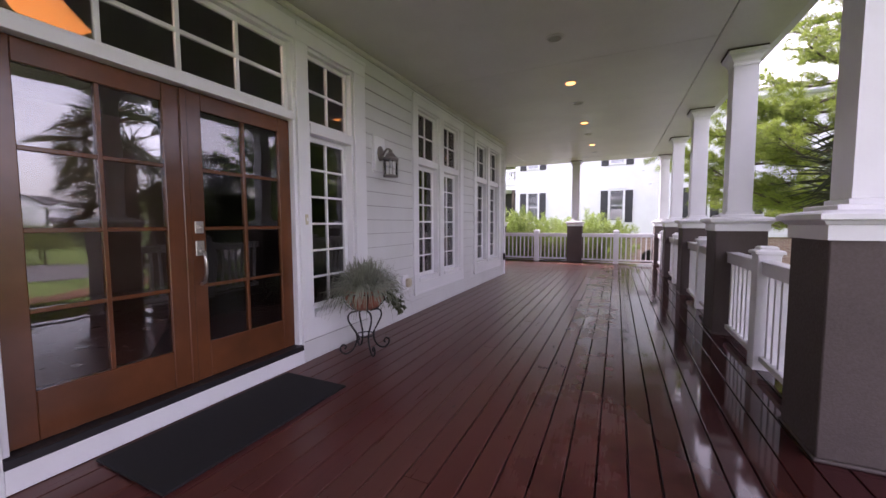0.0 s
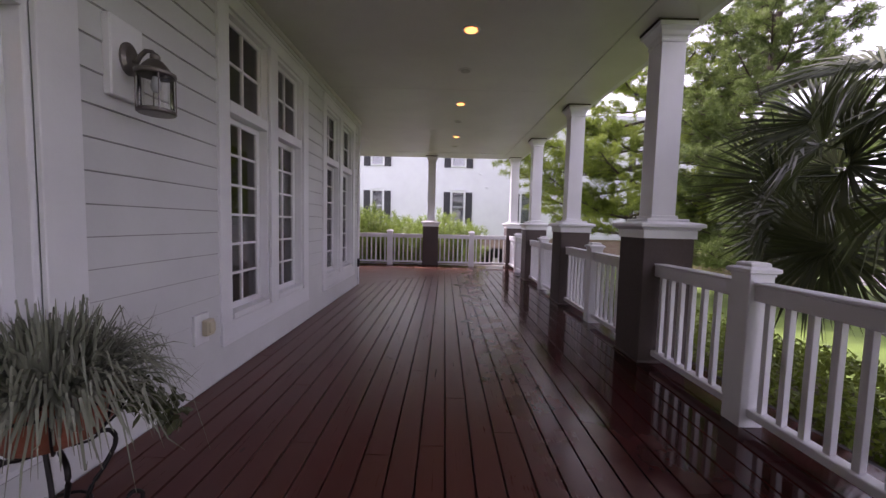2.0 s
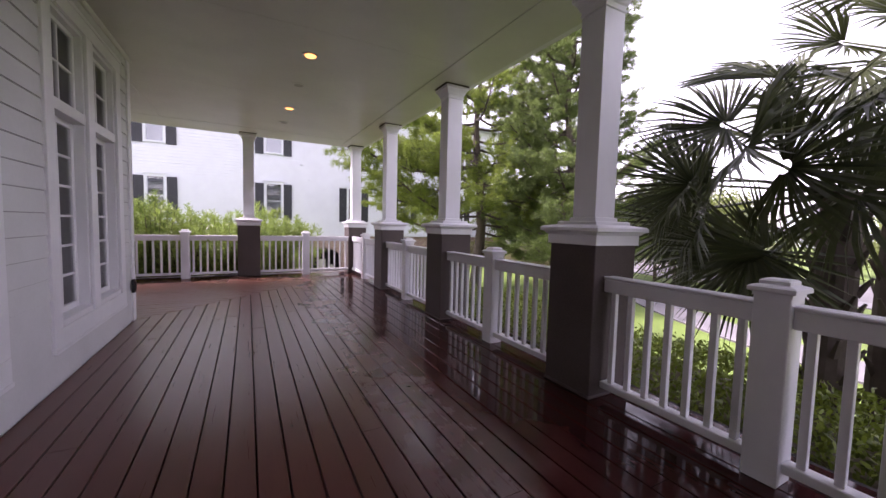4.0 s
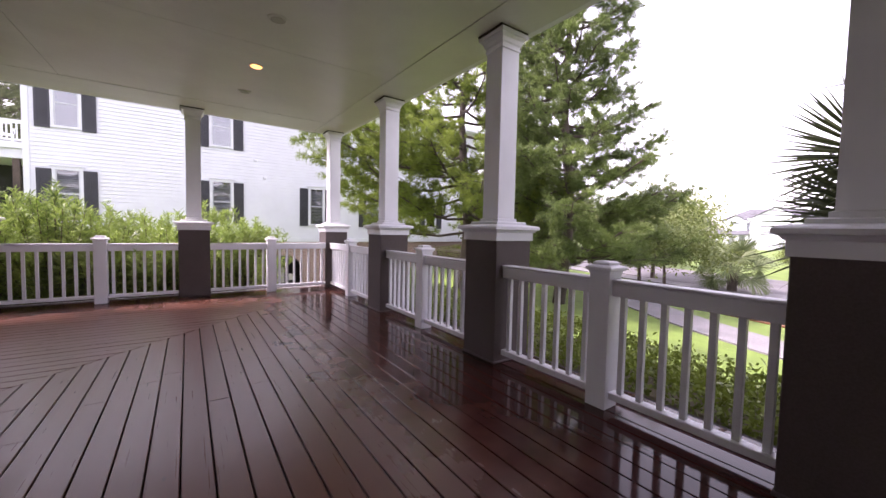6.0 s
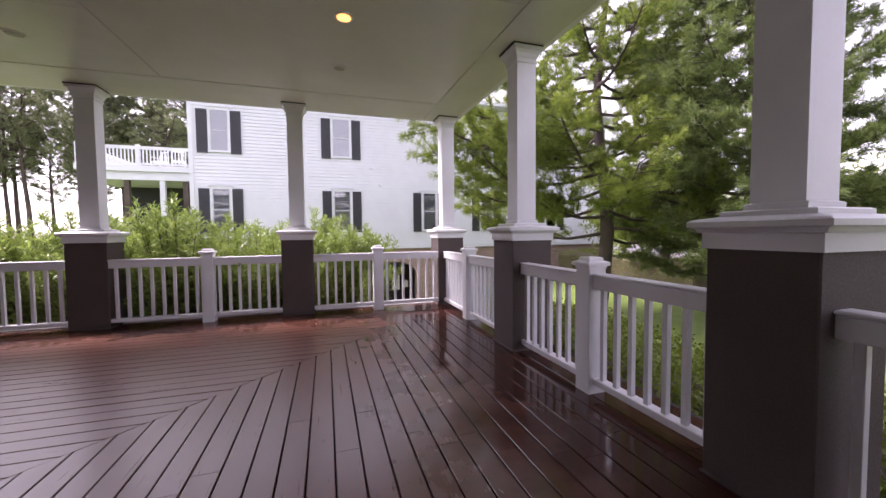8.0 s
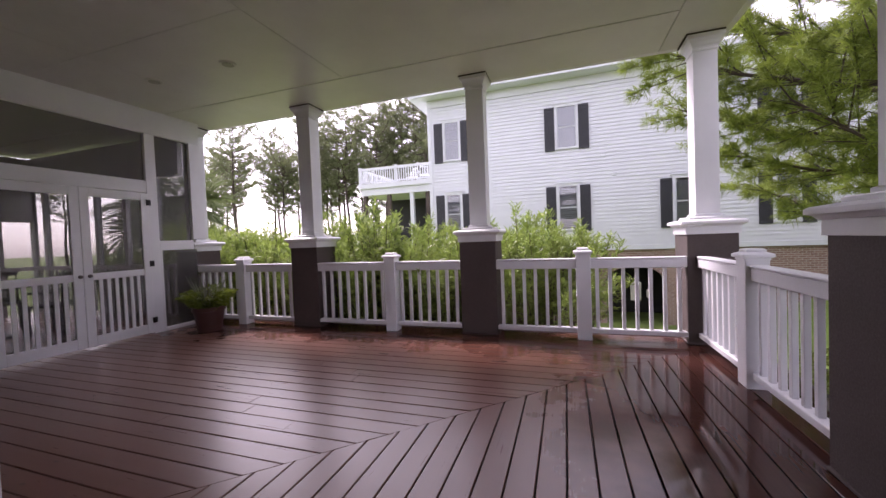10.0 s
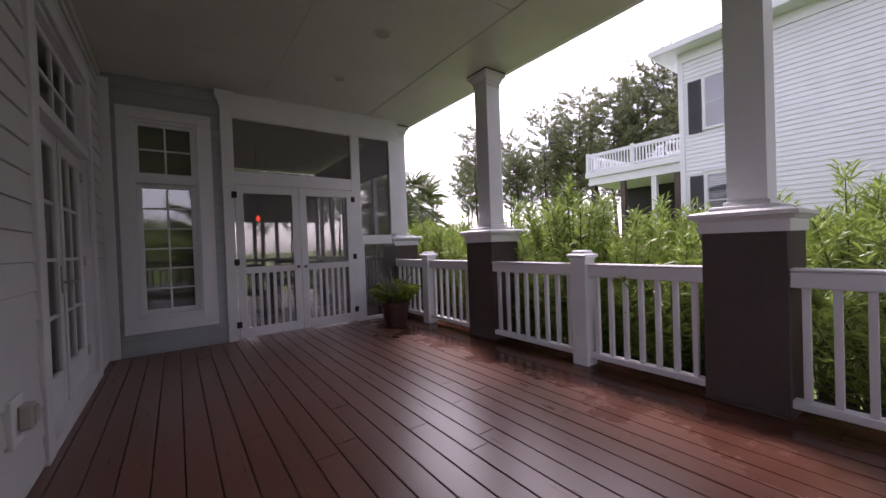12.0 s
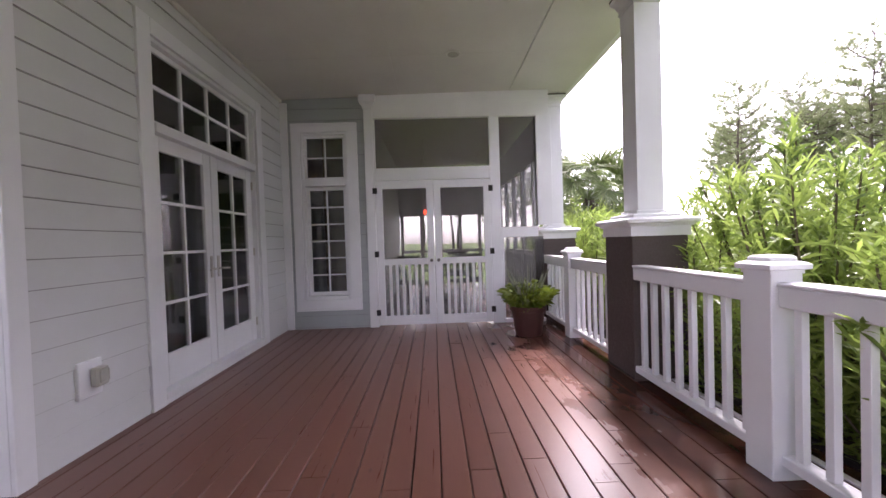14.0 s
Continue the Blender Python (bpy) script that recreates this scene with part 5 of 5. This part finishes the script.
for x0, x1 in ((-5.04, -3.42), (-0.28, 1.42), (3.83, 5.45), (6.85, 8.45), (10.6, 12.2)):
    shuttered(x0, x1, 1.28, 3.12, True)
    if x0 != 3.83:
        shuttered(x0, x1, 4.55, 6.30, False)
part("vent", solid((2.2, 2.36, NY - 0.06, NY - 0.013, 3.38, 3.50), bev=0.02), NWHITE, house, "small white vent hood")
part("vent", solid((1.82, 1.98, NY - 0.06, NY - 0.013, 4.14, 4.26), bev=0.02), NWHITE, house, "small white vent hood")
mb = part("meter_box", solid((2.75, 3.1, NY - 0.12, NY + 0.049, -1.45, -0.75), (3.3, 3.5, NY - 0.1, NY + 0.049, -1.35, -1.05), bev=0.01), PLASTIC, house, "pale grey utility boxes")
# balcony over a screened porch at the house's end
part("balcony", solid((-9.05, NX0 - 0.02, NY + 0.3, NY + 6.5, 3.42, 3.75), (-9.15, NX0 - 0.02, NY + 0.2, NY + 6.6, 3.751, 3.98)), NWHITE, house, "white balcony deck")
br = part("balcony_rail", solid((-9.08, NX0 - 0.02, NY + 0.26, NY + 0.34, 4.62, 4.74), (-9.08, NX0 - 0.02, NY + 0.27, NY + 0.33, 4.02, 4.09), (-9.12, -9.0, NY + 0.24, NY + 0.36, 3.981, 4.80),
                               (-9.08, -9.0, NY + 0.36, NY + 6.5, 4.62, 4.74), (-7.2, -7.08, NY + 0.24, NY + 0.36, 3.981, 4.80)), NWHITE, house)
me = None
for k in range(30):
    u = -8.9 + k * 0.12
    if me is None:
        ob = part("baluster", solid((-0.02, 0.02, NY + 0.28, NY + 0.32, 4.0905, 4.619), bev=0), NWHITE, br)
        me = ob.data
    else:
        ob = new("baluster", me)
        ob.parent = br
    ob.location = (u, 0, 0)
for k in range(36):
    ob = new("baluster", me)
    ob.parent = br
    ob.matrix_local = pose(-9.04 + NY + 0.3, NY + 0.5 + k * 0.165, 0, 0, 0, 90)
for xx in (-8.9, -7.6, -6.4, -5.6):
    part("post", solid((xx - 0.09, xx + 0.09, NY + 0.35, NY + 0.53, -2.4, 3.419)), BARK if xx != -6.4 else NWHITE, house)
part("porch_screen", solid((-8.9, NX0 - 0.03, NY + 3.0, NY + 3.1, -2.4, 3.419), (-9.0, NX0 - 0.03, NY + 0.3, NY + 0.42, -2.4, 0.9)), DARKROOM, house, "dark screened lower porch")
wc = patio_chair(pose(-6.2, NY + 1.6, 3.98, 0, 0, 20), NWHITE, "white chair standing on the neighbour's balcony", "chairs on the balcony")
copy_thing(wc, pose(-7.0, NY + 1.9, 3.98, 0, 0, -30))

# a distant house beyond the street: gabled front, columned porch and chimney
dh = thing("distant_house", pose(81.8, 23.6, -2.6, 0, 0, -80), "distant white house with grey gabled roofs and a porch", "house")
part("wall", solid((-8.6, 14, 0, 9, 0, 6.6), bev=0), NWHITE, dh)


def gabled(x0, x1, y0, y1, z0, z1, peak):
    """A gabled bay facing the street: its walls, gable and the two roof slopes."""
    xm, e = (x0 + x1) / 2, 0.35
    bay = raw("gable", [(x0, y0, z0), (x1, y0, z0), (x1, y0, z1), (xm, y0, peak), (x0, y0, z1), (x0, y1, z0), (x1, y1, z0), (x1, y1, z1), (xm, y1, peak), (x0, y1, z1)],
              [(0, 1, 2, 3, 4), (1, 6, 7, 2), (5, 0, 4, 9)], NWHITE, dh)
    raw("roof", [(x0 - e, y0 - e, z1 - 0.15), (xm, y0 - e, peak + 0.15), (xm, y1, peak + 0.15), (x0 - e, y1, z1 - 0.15), (x1 + e, y0 - e, z1 - 0.15), (x1 + e, y1, z1 - 0.15)],
        [(0, 1, 2, 3), (1, 4, 5, 2)], ROOF, bay)
    part("trim", solid((x0 - e, x1 + e, y0 - 0.3, y0 - 0.02, z1 - 0.3, z1 - 0.02), bev=0), NWHITE, bay)


raw("roof", [(-9.2, -0.6, 6.6), (14.6, -0.6, 6.6), (14.6, 9.6, 6.6), (-9.2, 9.6, 6.6), (-5.5, 4.5, 8.8), (11, 4.5, 8.8)],
    [(0, 1, 5, 4), (1, 2, 5), (2, 3, 4, 5), (3, 0, 4)], ROOF, dh, "grey shingled roof")
gabled(-4.6, 1.8, -2.2, 5.0, 0, 6.9, 8.75)
gabled(4.2, 9.6, -1.6, 5.0, 0, 6.7, 8.5)
gabled(-8.4, -5.2, -0.8, 4.0, 4.6, 6.5, 7.5)
part("chimney", solid((2.3, 3.5, 2.4, 3.6, 6.6, 9.7), (2.2, 3.6, 2.3, 3.7, 9.701, 9.95)), NWHITE, dh, "white chimney")
raw("porch_roof", [(-9.3, -3.4, 4.2), (-4.7, -3.4, 4.2), (-4.7, -0.02, 5.0), (-9.3, -0.02, 5.0), (-9.3, -3.4, 4.0), (-4.7, -3.4, 4.0)], [(0, 1, 2, 3), (4, 5, 1, 0)], ROOF, dh)
for xx in (-9.0, -7.6, -6.2, -4.9):
    part("porch_column", solid((xx - 0.2, xx + 0.2, -3.2, -2.8, 0, 3.999), bev=0), NWHITE, dh)
part("porch_floor", solid((-9.2, -4.7, -3.3, -0.02, 1.2, 1.5), bev=0), NWHITE, dh)
for xx, yy, zz, ww in ((-7.9, -0.04, 1.7, 1.0), (-6.0, -0.04, 1.7, 1.0), (-2.4, -2.24, 4.3, 1.6), (-0.4, -2.24, 4.3, 1.6), (-1.4, -2.24, 1.5, 2.4), (6.9, -1.64, 4.3, 2.2), (6.9, -1.64, 1.5, 2.2), (-6.8, -0.84, 5.0, 1.4), (11.8, -0.04, 4.2, 1.4)):
    part("window", solid((xx - ww / 2, xx + ww / 2, yy, yy + 0.03, zz, zz + 1.5), bev=0), BLIND, dh)


# ---- the pieces of floor and walls ----
deck = tagged(part("floor", solid((-10.2, 2.12, SOUTH, 13.30, -0.12, -0.034), (-10.2, 2.14, 13.301, 13.34, -0.95, -0.005), (2.121, 2.16, SOUTH, 13.34, -0.95, -0.005), bev=0), GROOVE),
              "wet dark red stained wooden porch deck", "floor", kind="structure")
tagged(part("deck_edge_trim", solid((1.87, 1.92, SOUTH, 13.10, 0.0015, 0.014), (-10.2, 1.92, 13.1005, 13.14, 0.0015, 0.014)), WHITE), "white painted edge board of the deck under the railing", "trim", kind="structure")
PITCH, HALF = 0.1425, 0.0671
RIM = 0.003


def board(m, a_lo, a_hi, b_lo, b_hi):
    """A deck board along local x: at y = -HALF it runs a_lo..a_hi, at y = +HALF b_lo..b_hi."""
    def end(y, lo):
        f = (y + HALF) / (2 * HALF)
        return (a_lo + (b_lo - a_lo) * f) if lo else (a_hi + (b_hi - a_hi) * f)
    prof = [(-HALF, -0.032), (-HALF, -RIM), (-HALF + RIM, 0.0), (HALF - RIM, 0.0), (HALF, -RIM), (HALF, -0.032)]
    vs = [(end(y, True), y, z) for y, z in prof] + [(end(y, False), y, z) for y, z in prof]
    fs = [(i, i + 1, i + 7, i + 6) for i in range(5)] + [(5, 4, 3, 2, 1, 0), (6, 7, 8, 9, 10, 11)]
    fs = [tuple(reversed(f)) for f in fs]
    ob = raw("deck_board", vs, fs, DECK, deck)
    ob.matrix_local = m
    return ob


rnd = random.Random(7)
MITRE = 11.06
x = -0.4415 - 10 * PITCH + PITCH / 2
k = 0
while x < 2.1:
    lo, hi = SOUTH, x + MITRE - 0.003
    cuts = [lo] + sorted(c for c in (rnd.uniform(-3.5, -1.5), rnd.uniform(0.0, 2.0), rnd.uniform(3.6, 6.2), rnd.uniform(8.2, 9.6)) if c < hi - 0.6)
    for i, c0 in enumerate(cuts):
        c1 = cuts[i + 1] - 0.003 if i + 1 < len(cuts) else None
        sh = HALF if c1 is None else 0
        c1 = hi if c1 is None else c1
        top = min(c1 + sh, 13.29)
        bot = min(c1 - sh, 13.29)
        board(pose(x, 0, rnd.uniform(-0.0012, 0.0006), 0, 0, 90), c0, top, c0, bot)
    x += PITCH
    k += 1
y = 10.989 - 13 * 0.1405 + 0.1405 / 2
while y < 13.28:
    lo, hi = -10.1, y - MITRE - 0.003
    cuts = [lo] + sorted(c for c in (rnd.uniform(-8.5, -6.5), rnd.uniform(-5.0, -3.2), rnd.uniform(-2.4, -0.9)) if c < hi - 0.6)
    for i, c0 in enumerate(cuts):
        c1 = cuts[i + 1] - 0.003 if i + 1 < len(cuts) else None
        sh = HALF if c1 is None else 0
        c1 = hi if c1 is None else c1
        board(pose(0, y, rnd.uniform(-0.0012, 0.0006)), c0, min(c1 - sh, 2.1), c0, min(c1 + sh, 2.1))
    y += 0.1405


def lap_siding(wall, m, spans, z0, z1, pitch, paint=SIDING):
    """Lap boards over the spans (u0, u1, zlo, zhi) in the wall's own plane: local x along, -y outwards."""
    for u0, u1, a, b in spans:
        z = z0
        while z < z1:
            lo, hi = max(z, a), min(z + pitch, b, z1)
            if hi - lo > 0.02:
                f = (lo - z) / pitch
                yo = -0.013 + 0.012 * f
                shade_h = 0.006 if hi == z + pitch else 0.0005
                slope = 0.012 / pitch
                prof = ((0.012, lo), (yo, lo), (yo + slope * (hi - shade_h - lo), hi - shade_h), (yo + slope * (hi - lo), hi), (0.012, hi))
                vs = [(u, yy, zz) for u in (u0, u1) for yy, zz in prof]
                fs = [(i, i + 1, i + 6, i + 5) for i in range(4)] + [(4, 3, 2, 1, 0), (5, 6, 7, 8, 9)]
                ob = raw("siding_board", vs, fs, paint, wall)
                # top strip of each board coloured as the shade of the lap above
                ob.data.materials.append(LAPSHADE)
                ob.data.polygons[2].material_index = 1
                ob.matrix_local = m
            z += pitch


LAP = 0.1565
lap_siding(wall_east, A(0), [(SOUTH, 0.86, 0, CEIL), (0.86, 3.74, 2.92, CEIL), (2.80, 3.74, 0, 0.20), (3.74, 4.77, 0, CEIL), (4.77, 6.54, 0, 0.25), (4.77, 6.54, 2.96, CEIL),
                             (6.54, 7.10, 0, CEIL), (7.10, 8.87, 0, 0.25), (7.10, 8.87, 2.96, CEIL), (8.87, WALL_Y - 0.09, 0, CEIL)], 0.0265 - LAP, CEIL, LAP)
lap_siding(wall_north, pose(0, WALL_Y, 0, 0, 0, 180), [(-WALL_X + 0.07, 2.70, 0, CEIL), (2.70, 4.55, 2.84, CEIL), (4.55, 5.14, 0, CEIL)], 0.0265 - LAP, CEIL, LAP)
lap_siding(wall_end, pose(END_X, 0, 0, 0, 0, 90), [(WALL_Y + 0.1, 10.37, 0, 0.25), (WALL_Y + 0.1, 10.37, 2.80, CEIL), (WALL_Y + 0.1, 9.38, 0.25, 2.80), (10.27, 10.37, 0.25, 2.80)], 0.0265 - LAP, CEIL, LAP, ENDGREY)
